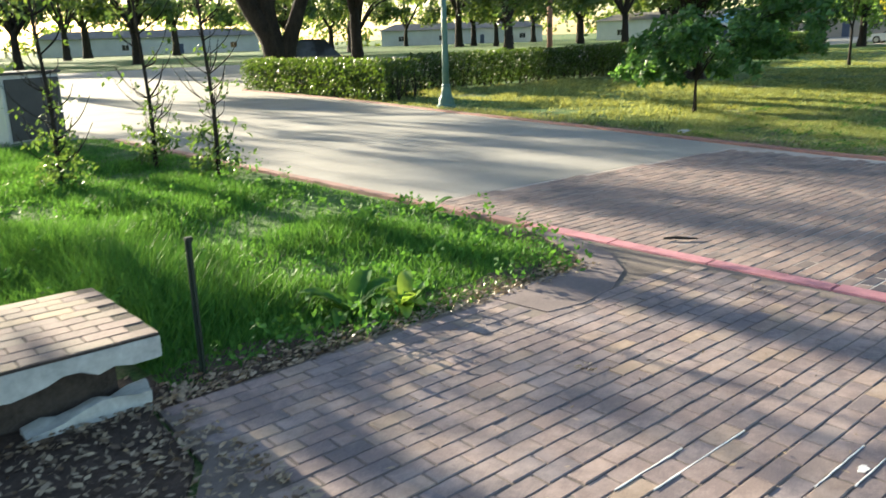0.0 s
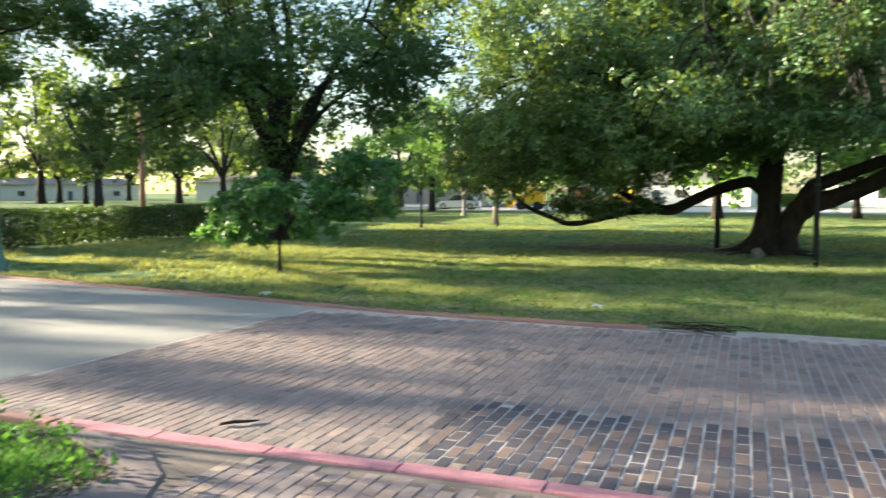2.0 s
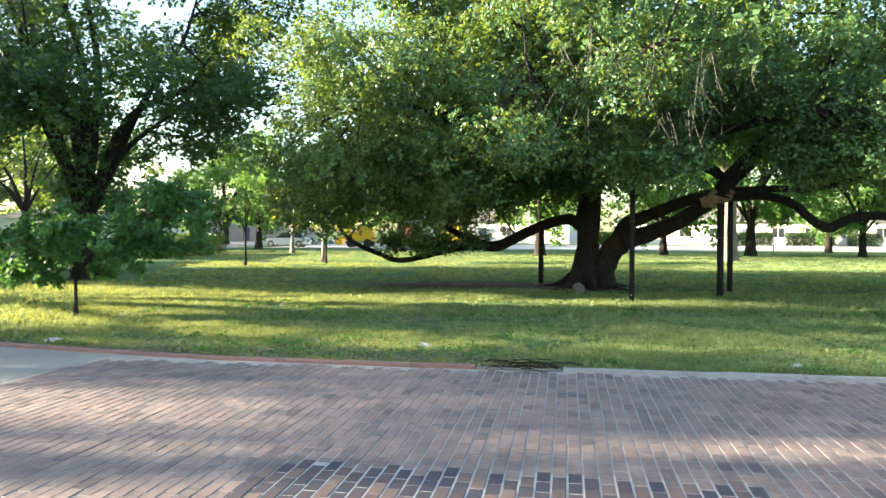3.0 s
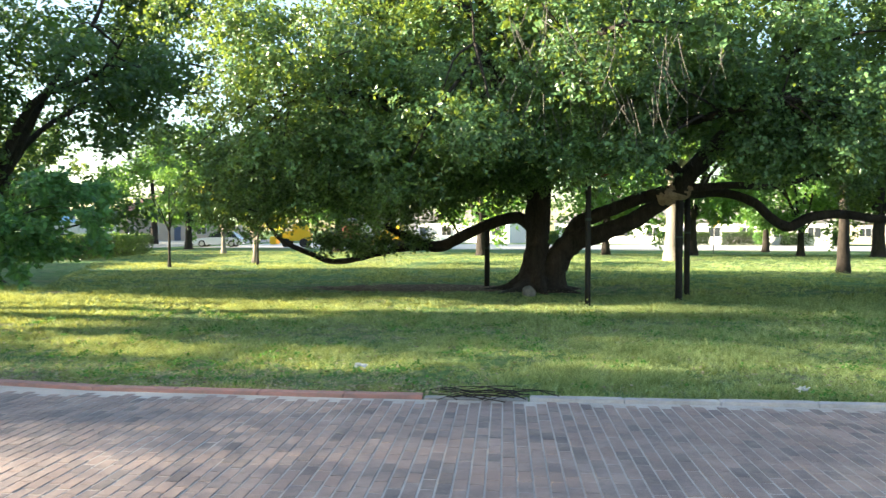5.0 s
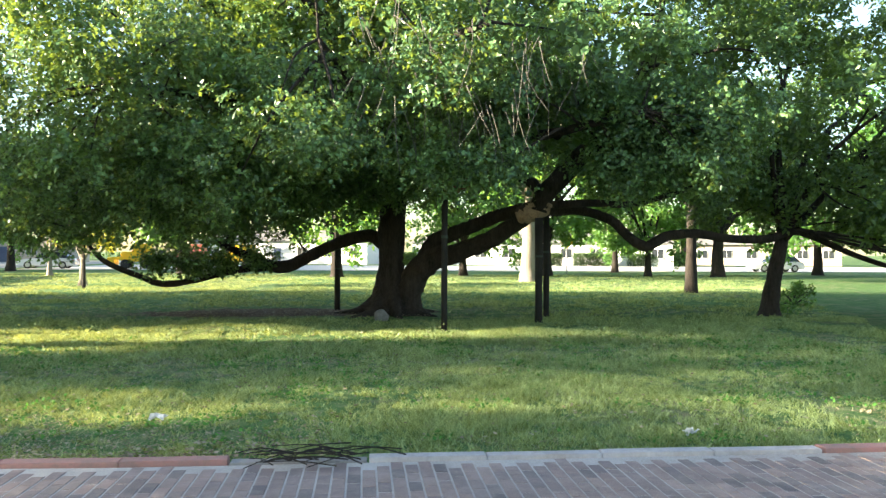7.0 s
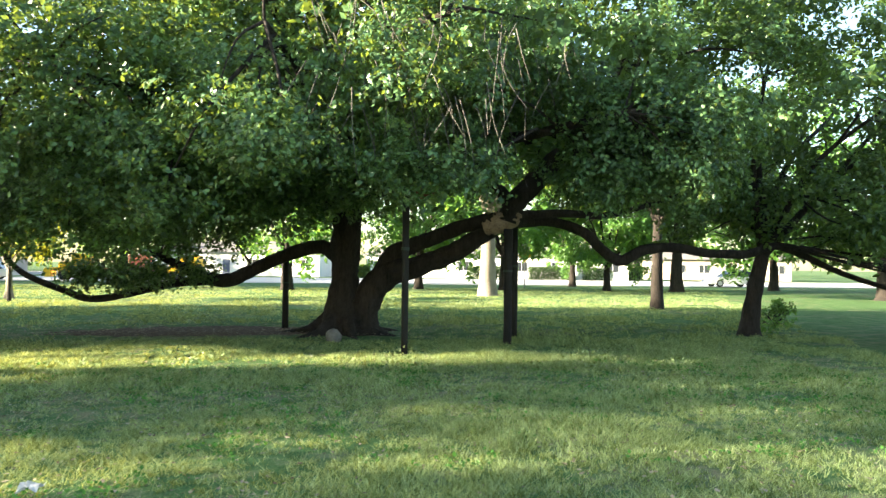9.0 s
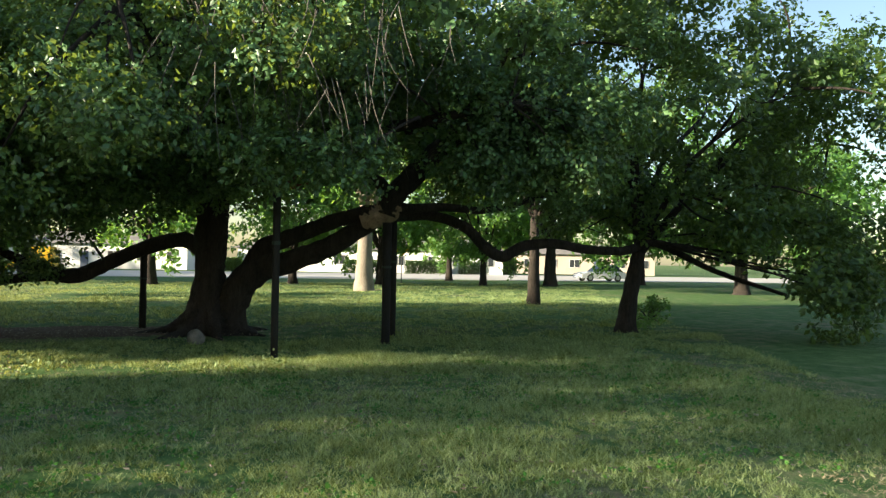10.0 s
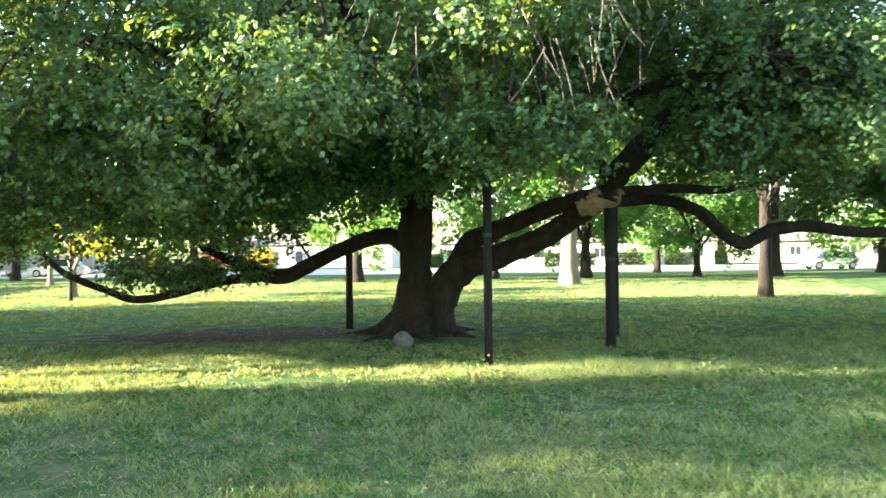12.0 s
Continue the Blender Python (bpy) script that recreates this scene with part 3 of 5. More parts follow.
    n6 = limb("limb", [(-2.1, -3.4, 2.8, 0.14), (-2.1, -3.15, 3.12, 0.13), (-2.15, -2.8, 3.36, 0.12), (-2.6, -2.5, 4.2, 0.09), (-3.4, -2.2, 5.4, 0.05)])
    n6 += limb("limb", [(-2.0, -3.4, 2.62, 0.11), (-1.9, -4.6, 2.7, 0.09), (-1.8, -5.8, 2.72, 0.07), (-1.4, -8.0, 3.4, 0.04)], sides=8)
    # broken bough with a red-brown end
    limb("limb", [(0.1, 0.0, 4.0, 0.2), (-0.9, -1.9, 3.9, 0.19), (-1.8, -2.3, 3.55, 0.18), (-2.2, -1.85, 3.3, 0.17)], sides=10)
    limb("broken_end", [(-2.15, -1.92, 3.33, 0.175), (-2.4, -1.6, 3.14, 0.18), (-2.55, -1.35, 2.95, 0.12)], RED_WOOD, 10, "splintered red-brown broken bough end", 0.14)
    # long limb to the walker's left, dipping to the grass
    n7 = limb("limb", [(0.1, 0.0, 1.6, 0.22), (0.5, 0.55, 1.95, 0.17), (1.0, 1.3, 1.78, 0.16), (1.2, 2.15, 1.4, 0.16), (1.25, 2.7, 1.14, 0.17), (1.3, 3.2, 1.17, 0.15), (1.3, 3.8, 1.43, 0.12), (1.2, 4.5, 1.75, 0.06)], sides=10)
    n7 += limb("limb", [(1.3, 2.9, 1.15, 0.12), (1.45, 4.1, 1.03, 0.1), (1.6, 5.1, 0.78, 0.09), (1.6, 5.95, 0.65, 0.09), (1.6, 6.6, 0.86, 0.08), (1.6, 7.5, 1.26, 0.07), (1.6, 8.0, 1.8, 0.04)], sides=8)
    nodes += n2[18:] + n4 + n5[3:] + n6[3:] + n7[10:]
    # upper limbs
    for end in ((-6.2, 1.5, 5.2), (-6.5, -1.5, 5.5), (-5.0, 5.0, 4.6), (-1.0, 7.5, 4.6), (0.5, 4.5, 7.6), (4.5, 3.0, 6.5), (5.5, -2.0, 5.5), (2.0, -6.0, 6.0), (-3.0, -1.0, 8.2), (-4.0, 3.0, 7.4), (-5.5, -4.5, 4.2), (1.0, -9.0, 5.0), (-1.0, 8.6, 3.0)):
        e = np.array(end)
        k = np.array([0.05, 0.0, r2.uniform(2.6, 4.4)])
        m1 = k + (e - k) * 0.35 + np.array([0, 0, 0.5]) + rng.normal(scale=0.3, size=3)
        m2 = k + (e - k) * 0.7 + np.array([0, 0, 0.35]) + rng.normal(scale=0.3, size=3)
        r = r2.uniform(0.17, 0.26)
        nodes += limb("limb", [(*k, r * 1.1), (*m1, r * 0.8), (*m2, r * 0.5), (*e, 0.04)], sides=9)[4:]
    # crown: boughs over an uneven hanging edge, each bough a mound of leaf clumps
    edge_y = (-13.0, -9.0, -6.6, -5.0, -3.9, -3.0, -2.2, -1.2, 0.2, 1.2, 2.2, 3.4, 6.0, 9.5)
    edge_z = (2.4, 2.4, 2.5, 2.8, 3.6, 3.4, 2.7, 2.25, 2.35, 2.1, 1.85, 1.45, 1.15, 1.4)

    def hang(q):
        return float(np.interp(q[1], edge_y, edge_z)) + 0.25 * noise.noise(Vector((q[0] * 0.8, q[1] * 0.8, 5)))

    heads = list(crown_places(190, (-0.2, -0.6, 5.0), (7.3, 9.0, 5.2), rng, inner=0.35, low=-0.44, gaps=0.3))
    for lo, hi, k in (((-4.6, 1.0, 1.6), (0.6, 8.2, 3.6), 76), ((-6.6, 2.4, 2.6), (-3.4, 7.6, 6.4), 26), ((-6.8, -2.2, 3.0), (-3.2, 2.2, 4.8), 24), ((-5.4, -6.6, 3.2), (-2.8, -3.2, 4.8), 22), ((-3.0, -1.0, 2.6), (-0.8, 2.0, 4.0), 20), ((-2.0, -10.5, 2.7), (2.5, -4.6, 4.6), 34)):
        for _ in range(k):
            heads.append(np.array([r2.uniform(lo[i], hi[i]) for i in range(3)]))
    heads += [np.array([r2.uniform(-5.8, -4.3), r2.uniform(-6.0, -4.0), r2.uniform(3.05, 4.6)]) for _ in range(14)]
    size = [r2.uniform(0.75, 1.3) for _ in heads]
    for y in (3.4, 4.3, 4.9, 5.4, 6.0):
        heads.append(np.array([r2.uniform(0.9, 1.5), y, r2.uniform(1.15, 1.4)]))
        size.append(0.42)
    ok = [q[2] > hang(q) + 0.62 * r or r == 0.42 or -5.8 < q[0] < -4.3 and -6.0 < q[1] < -4.0 for q, r in zip(heads, size)]
    ok = [k and (q[0] < 2.5 or r2.random() < 0.45) for q, k in zip(heads, ok)]
    heads, size = np.array([q for q, k in zip(heads, ok) if k]), np.array([r for r, k in zip(size, ok) if k])
    bm = bmesh.new()
    add_branches(bm, nodes, heads, rng, 0.07, 5)
    tagged(part("branch", bm, BARK, ob, smooth=True), kind="stuff")
    spots, owner = bough_clumps(heads, size, 12, rng, 0.6, (0, -0.5, 3.5))
    at = sprigs(spots, 0.36 * rng.uniform(0.6, 1.25, len(spots)), 9, 9, rng, sprig=0.26, flat=0.65)
    out = unit(at - np.repeat(owner, 81, axis=0))
    mesh_part("crown", quads("crown", leaf_quads(at, 0.096, rng, wide=0.33, out=out)), OAK_LEAF, ob)
    inner = crown_places(380, (0.2, -0.6, 5.5), (5.9, 7.6, 4.6), rng, inner=0.05, low=-0.4, gaps=0.6)
    inner = inner[np.array([q[2] > hang(q) + 0.9 for q in inner])]
    at = sprigs(inner, 0.85, 13, 8, rng, sprig=0.5)
    mesh_part("inner_foliage", quads("inner_foliage", leaf_quads(at, 0.21, rng, wide=0.34)), OAK_LEAF, ob)
    # dead twigs hanging in the crown
    bm = bmesh.new()
    for _ in range(110):
        q = np.array([r2.uniform(-7.4, -5.0), r2.uniform(-3.2, 1.0), r2.uniform(3.8, 5.8)])
        e = q + np.array([r2.uniform(-0.3, 0.3), r2.uniform(-0.5, 0.5), -r2.uniform(0.5, 1.3)])
        m = (q + e) / 2 + rng.normal(scale=0.05, size=3)
        p, r = spline([(*q, 0.008), (*m, 0.006), (*e, 0.003)], 3)
        add_tube(bm, p, r, 4)
    tagged(part("dead_twig", bm, DEAD_WOOD, ob, "bare grey dead twigs", smooth=True), kind="stuff")
    return ob


build_oak()


def build_post(place, height, r, top_lean=(0, 0)):
    ob = thing("support_post", "dark weathered round post propping up an oak limb", "post", "posts under the oak", (*place, 0))
    bm = bmesh.new()
    rr = random.Random(int(place[0] * 100))
    pts = [(top_lean[0] * i / 6, top_lean[1] * i / 6, -0.06 + (height + 0.06) * i / 6) for i in range(7)]
    add_tube(bm, pts, [r * rr.uniform(0.92, 1.08) for _ in pts], 10, 0.05, rr)
    part("shaft", bm, POST_WOOD, ob, smooth=True)
    bm = lathe([(r * 1.12, height * 0.62), (r * 1.14, height * 0.63), (r * 1.12, height * 0.64)], 10)
    part("band", bm, STAKE_PAINT, ob, "thin dark metal band")
    return ob


build_post((20.3, -1.27), 2.9, 0.062)
build_post((22.1, -3.55), 2.3, 0.085)
build_post((23.75, -4.1), 2.46, 0.075)
build_post((26.2, 1.0), 1.72, 0.08)

# ---- the other trees ----
tree("tree", "dark leaning tree with a curved trunk and drooping boughs", (23.9, -9.85, 0), 2.2, 0.2, (0.6, -2.2, 5.1), (5.0, 5.4, 4.4), 300, 0.15, 0.8, TREE_LEAF, BARK, 21, 15, 9, limbs=8, low=-0.6, lean=(-0.1, -0.35), bough=4, gaps=0.15, extra=[(90, (-1.0, -3.4, 4.4), (2.6, 3.4, 2.2)), (40, (-2.9, -3.2, 1.1), (0.8, 1.1, 0.8)), (24, (-2.6, -4.2, 2.2), (1.3, 1.3, 1.0)), (14, (-2.0, -1.8, 2.5), (1.0, 1.0, 0.6))])
tree("tree", "tall tree with a slim straight brown trunk", (35.5, -12.75, 0), 4.0, 0.21, (0, -1, 6.8), (5.5, 6, 4.2), 170, 0.17, 1.0, TREE_LEAF, BARK, 22, 16, 9, limbs=7)
# the crown's shade is put into its leaf colour, hence DARK_LEAF
tree("tree", "large shade tree with shade-darkened leaves and low spreading limbs by the hedge", (25.8, 16.0, 0), 2.2, 0.38, (0.3, 0.2, 7.4), (5.9, 6.6, 5.8), 360, 0.19, 1.05, DARK_LEAF, BARK, 23, 14, 8, limbs=10, low=-0.72, gaps=0.05, bough=4, extra=[(90, (3.0, -4.2, 9.4), (3.8, 4.6, 4.4)), (60, (-2.5, 4.5, 6.2), (3.0, 3.6, 3.2)), (90, (-1.6, 0.8, 7.2), (3.0, 3.6, 3.0))])


def forked_tree():
    """The big tree behind the hedge: three heavy stems from one foot."""
    ob = thing("tree", "large tree with three heavy forked stems behind the hedge", "tree", place=(16.9, 29.5, 0))
    rng, r2 = np.random.default_rng(24), random.Random(24)
    stems = [[(0, 0, -0.1, 0.75), (0, 0, 0.4, 0.55), (-0.1, 0.1, 1.6, 0.5), (-0.6, 0.5, 2.8, 0.38), (-1.9, 1.4, 5.5, 0.3), (-4.5, 1.5, 9.0, 0.2), (-7.5, 0.5, 13.0, 0.06)],
             [(0.1, 0, 0.8, 0.45), (-0.1, 0.2, 2.2, 0.38), (-0.2, 0.4, 4.5, 0.32), (-1.0, -1.0, 8.0, 0.22), (-3.5, -3.0, 13.5, 0.06)],
             [(0.2, -0.1, 0.6, 0.4), (0.6, -0.4, 2.2, 0.3), (1.2, -0.9, 4.2, 0.26), (1.4, -2.4, 6.5, 0.18), (0.5, -5.0, 10.0, 0.06)]]
    nodes = []
    for s in stems:
        p, r = spline(s, 5)
        bm = bmesh.new()
        add_tube(bm, p, r, 14, 0.06, r2)
        part("stem", bm, BARK, ob, smooth=True)
        nodes += [np.array(v) for v in p[14:]]
    tips = crown_places(120, (-8.6, -1.0, 9.6), (5.9, 9.5, 7.2), rng, low=-0.85, gaps=0.2)
    tips = tips[(tips[:, 0] < -5.8) | (tips[:, 2] > 7.2)][::2]
    tips = np.concatenate([tips, crown_places(46, (-2.9, -1.0, 7.3), (2.6, 3.0, 1.9), rng, gaps=0.0), crown_places(30, (5.0, 0.0, 7.6), (2.4, 3.0, 1.8), rng, gaps=0.0), crown_places(12, (0.6, -1.0, 8.2), (1.4, 2.0, 1.0), rng, gaps=0.4), crown_places(20, (5.4, -4.6, 8.5), (2.4, 2.4, 1.6), rng, gaps=0.3)])
    bm = bmesh.new()
    add_branches(bm, nodes, tips, rng, 0.1, 4)
    tagged(part("branch", bm, BARK, ob, smooth=True), kind="stuff")
    spots, owner = bough_clumps(tips, rng.uniform(0.9, 1.5, len(tips)), 5, rng, middle=(-4, 0, 7))
    at = sprigs(spots, 0.6 * rng.uniform(0.7, 1.25, len(spots)), 9, 8, rng, sprig=0.4)
    mesh_part("crown", quads("crown", leaf_quads(at, 0.19, rng, out=unit(at - np.repeat(owner, 72, axis=0)))), TREE_LEAF, ob)


forked_tree()
street = tree("tree", "dark leafy street tree with a straight trunk beyond the hedge", (23.6, 33.4, 0), 3.2, 0.3, (-0.2, 0, 8.6), (5.0, 5.5, 5.6), 250, 0.2, 1.05, DARK_LEAF, BARK, 25, 15, 8, limbs=8, low=-0.85, group="street trees", gaps=0.3, extra=[(40, (-2.0, 0, 7.5), (2.4, 3.0, 2.6)), (54, (-0.6, -4.6, 8.6), (3.0, 2.6, 2.2))])
for x, y, a, s in ((26.5, 47.0, 80, 1.15),):
    copy_thing(street, Matrix.Translation((x, y, 0)) @ Matrix.Rotation(radians(a), 4, "Z") @ Matrix.Diagonal((s, s, s, 1)))

far_a = tree("tree", "shade tree with a straight trunk across the street", (106, 112, 0), 4.5, 0.5, (0, 0, 11), (9, 9, 7), 130, 0.62, 1.9, TREE_LEAF, BARK, 31, 8, 5, group="street trees", low=-0.8, twigs=0.25)
far_b = tree("tree", "leafy street tree with a dark trunk", (58.4, -12.2, 0), 2.6, 0.33, (0, 0, 6.2), (5.5, 5.5, 4.6), 130, 0.36, 1.4, BRIGHT_LEAF, BARK, 32, 10, 7, group="park trees", low=-0.8, twigs=0.3)


def again(src, x, y, turn=0.0, s=1.0):
    return copy_thing(src, Matrix.Translation((x, y, 0)) @ Matrix.Rotation(radians(turn), 4, "Z") @ Matrix.Diagonal((s, s, s, 1)))


for x, y, a, s in ((108, 88, 40, 1.0), (100, 151, 80, 1.1), (117, 146, 130, 0.9), (140, 128, 200, 1.1), (96, 96, 260, 0.8), (150, 100, 300, 1.1), (60, 140, 20, 1.2), (20, 120, 70, 1.1), (38, 128, 140, 1.0), (-6, 118, 220, 1.1), (80, 78, 10, 0.75), (48, 150, 40, 1.4), (70, 100, 190, 1.4), (95, 104, 120, 1.3), (120, 98, 200, 1.3), (66, 64, 260, 0.95), (86, 63, 330, 0.9), (24, 155, 300, 1.4), (104, 66, 75, 0.9), (120, 78, 15, 1.1), (0, 150, 100, 1.4), (170, 60, 90, 1.2), (160, 20, 150, 1.2), (150, -20, 210, 1.2), (150, -60, 250, 1.2), (45, 76, 30, 0.75), (31, 82, 110, 0.8), (57, 80, 190, 0.75), (19, 78, 260, 0.75), (38, 68, 320, 0.65)):
    again(far_a, x, y, a, s)
for x, y, a, s in ((57.0, -23.8, 120, 1.2), (63, 13.2, 200, 1.0), (68, 27, 250, 0.9), (59.2, -6.5, 20, 0.8), (55.2, 2.0, 75, 1.0), (57.4, -19, 160, 0.7), (69.5, -20.6, 230, 0.8), (62, -34, 280, 1.0), (57, -45, 33, 1.1), (45, -30, 100, 1.1), (90, 40, 0, 1.2)):
    again(far_b, x, y, a, s)
tree("tree", "large park tree with a thick pale sunlit trunk", (47.6, -8.7, 0), 4.6, 0.42, (0, 0, 8.0), (5.5, 5.5, 4.2), 130, 0.36, 1.3, BRIGHT_LEAF, PALE_BARK, 44, 9, 7, group="park trees", low=-0.7)
tree("shade_tree", "broad leafy shade tree standing on the island", (-3.5, 19.0, 0), 3.5, 0.35, (-0.6, 0, 7.4), (5.6, 6, 5.6), 260, 0.24, 1.1, TREE_LEAF, BARK, 41, 11, 8, gaps=0.15, extra=[(6, (2.6, 0, 5.2), (1.4, 2.0, 1.2))], bough=3)
# added out of view, only to block sun from the left
tree("shade_tree", "unseen slender shade tree added on the island", (2.4, 27.5, 0), 5.4, 0.2, (0.6, 0, 9.4), (1.9, 3.2, 2.0), 10, 0.24, 0.9, TREE_LEAF, BARK, 42, 11, 8, gaps=0.3, bough=3)
tree("tree", "leafy street tree across the driveway", (7.6, 47.5, 0), 3.4, 0.3, (0, 0, 8.4), (4.6, 4.2, 4.4), 66, 0.3, 1.0, TREE_LEAF, BARK, 43, 10, 7, gaps=0.3, group="street trees")

young = tree("young_tree", "thin young park tree with sparse leaves", (36.4, 14.9, 0), 1.7, 0.06, (0, 0, 3.2), (1.6, 1.6, 1.6), 46, 0.12, 0.5, BRIGHT_LEAF, BARK, 51, 10, 8, limbs=5, group="young trees", low=-0.8)
again(young, 39.2, 11.9, 60, 0.9)
yellow = tree("young_tree", "small tree with bright yellow-green leaves", (42.0, 12.9, 0), 1.2, 0.14, (0, 0, 2.8), (2.2, 2.4, 1.5), 60, 0.16, 0.6, YELLOW_LEAF, PALE_BARK, 52, 12, 8, limbs=6, group="young trees", low=-0.9)
again(yellow, 56.5, 19.8, 90, 1.1)
tree("sapling", "small leafy green sapling on a thin dark stem", (14.95, 9.13, 0), 0.75, 0.035, (0.1, -0.15, 1.4), (1.3, 1.75, 0.75), 120, 0.12, 0.27, SAPLING_LEAF, BARK, 61, 8, 10, limbs=11, low=-0.8, twigs=1.0, category="sapling", gaps=0.9, bough=3, extra=[(45, (0.4, -1.5, 1.85), (0.8, 1.0, 0.7)), (24, (0, 1.2, 0.95), (0.6, 0.7, 0.3))])


def bare_sapling(place, h, seed):
    ob = thing("bare_sapling", "thin half-bare young tree with sparse green sprouts", "sapling", "young trees on the island", (*place, 0))
    r2, rng = random.Random(seed), np.random.default_rng(seed)
    p, r = spline([(0, 0, -0.05, 0.035), (0.02, 0, h * 0.3, 0.026), (-0.03, 0.02, h * 0.7, 0.018), (0, 0, h, 0.006)], 6)
    bm = bmesh.new()
    add_tube(bm, p, r, 7, 0.05, r2)
    part("stem", bm, BARK, ob, smooth=True)
    bm = bmesh.new()
    tips = []
    for i in range(64):
        k = Vector(p[r2.randrange(2, len(p) - 1)])
        a, l = r2.uniform(0, 6.3), r2.uniform(0.2, 0.75)
        e = k + Vector((math.cos(a) * l * 0.7, math.sin(a) * l * 0.7, l * 0.75))
        m = k.lerp(e, 0.5) + Vector((math.cos(a) * 0.06, math.sin(a) * 0.06, -0.03))
        q, qr = spline([(*k, 0.008), (*m, 0.006), (*e, 0.003)], 3)
        add_tube(bm, q, qr, 4)
        tips += [e, m]
    tagged(part("twig", bm, BARK, ob, smooth=True), kind="stuff")
    t = np.array([tuple(v) for v in tips])
    low = np.stack([rng.normal(scale=0.17, size=40), rng.normal(scale=0.17, size=40), rng.uniform(0.1, 0.65, 40)], 1)
    at = np.concatenate([sprigs(t[rng.random(len(t)) < 0.3], 0.08, 2, 4, rng, 0.12), sprigs(low, 0.1, 3, 4, rng, 0.12)])
    mesh_part("foliage", quads("foliage", leaf_quads(at, 0.075, rng)), DARK_LEAF, ob)
    return ob


bare_sapling((2.8, 10.3), 3.2, 71)
bare_sapling((4.34, 11.2), 3.2, 72)
bare_sapling((4.6, 9.75), 3.0, 73)

# ---- hedges ----


def hedge(label, a, b, width, height, seed, n=13000, leaf=0.06):
    """A clipped hedge: a dark twiggy core and a thick skin of small leaves, uneven at the top."""
    a, b = Vector((*a, 0)), Vector((*b, 0))
    way = (b - a).normalized()
    side = Vector((-way.y, way.x, 0))
    l = (b - a).length
    ob = thing("hedge", label, "hedge", "clipped hedges", tuple(a))
    rng, r2 = np.random.default_rng(seed), random.Random(seed)
    bm = bmesh.new()
    for i in range(int(l / 0.35) + 1):
        for k in (-0.25, 0.2):
            base = way * (i * 0.35 + r2.uniform(-0.1, 0.1)) + side * k * width
            for _ in range(4):
                e = base + way * r2.uniform(-0.3, 0.3) + side * r2.uniform(-0.3, 0.3) * width + Vector((0, 0, height * r2.uniform(0.6, 0.92)))
                add_tube(bm, [base, base.lerp(e, 0.5) + Vector((r2.uniform(-.05, .05), r2.uniform(-.05, .05), 0)), e], [0.018, 0.012, 0.006], 4)
    tagged(part("stem", bm, BARK, ob), kind="stuff")
    u = rng.uniform(0, 1, (n, 3))
    # denser near the skin
    s = np.where(rng.random(n) < 0.5, 1 - (1 - u[:, 1]) ** 2, u[:, 1] ** 2) - 0.5
    h = 1 - u[:, 2] ** 1.7
    x = u[:, 0] * l
    wob = np.array([noise.noise(Vector((v * 1.3, seed, 0))) for v in x]) * 0.09
    lump = np.array([noise.noise(Vector((v * 0.9, w * 3.0, seed + hh * 2))) for v, w, hh in zip(x, s, h)]) * 0.16
    z = 0.06 + h * (height + wob) * (1 - 0.25 * (np.abs(s) * 2) ** 6)
    w = s * (width + lump)
    at = np.array(way)[None] * x[:, None] + np.array(side)[None] * w[:, None] + np.array([0, 0, 1.0])[None] * z[:, None]
    mesh_part("foliage", quads("foliage", leaf_quads(at, leaf, rng, 0.0, 0.34)), HEDGE_LEAF, ob)
    return ob


hedge("clipped green hedge along the driveway kerb", (13.95, 17.5), (14.75, 27.3), 1.25, 1.05, 81, 26000, 0.08)
hedge("clipped green hedge with a sunlit top", (16.6, 20.3), (27.5, 20.4), 1.3, 1.1, 82, 22000, 0.085)
hedge("clipped green hedge with a sunlit top", (28.2, 21.3), (40, 24.0), 1.3, 1.1, 83, 22000, 0.09)
hedge("clipped green hedge with a sunlit top", (42, 22.8), (54, 24.4), 1.5, 1.25, 84, 22000, 0.09)
for y0, y1 in ((-24, -18), (-31, -25.5), (-40, -32.5), (-6, -3)):
    hedge("clipped green hedge before the low house", (101, y0), (101, y1), 1.4, 1.5, 90 + int(-y0), 7000, 0.16)


def far_woods():
    """A hazy belt of distant trees round the park."""
    rng = np.random.default_rng(91)
    a = np.radians(rng.uniform(-75, 110, 420))
    d = rng.uniform(215, 270, 420)
    c = np.stack([np.cos(a) * d, np.sin(a) * d, rng.uniform(2.5, 11.0, 420)], 1)
    at = sprigs(c, rng.uniform(3.0, 6.0, 420), 7, 6, rng, 2.0)
    at[:, 2] = np.maximum(at[:, 2], 0.0)
    ob = mesh_part("far_woods", quads("far_woods", leaf_quads(at, 1.6, rng)), TREE_LEAF)
    tagged(ob, "distant belt of green trees beyond the houses", "trees", kind="stuff")


far_woods()

# ---- street furniture ----


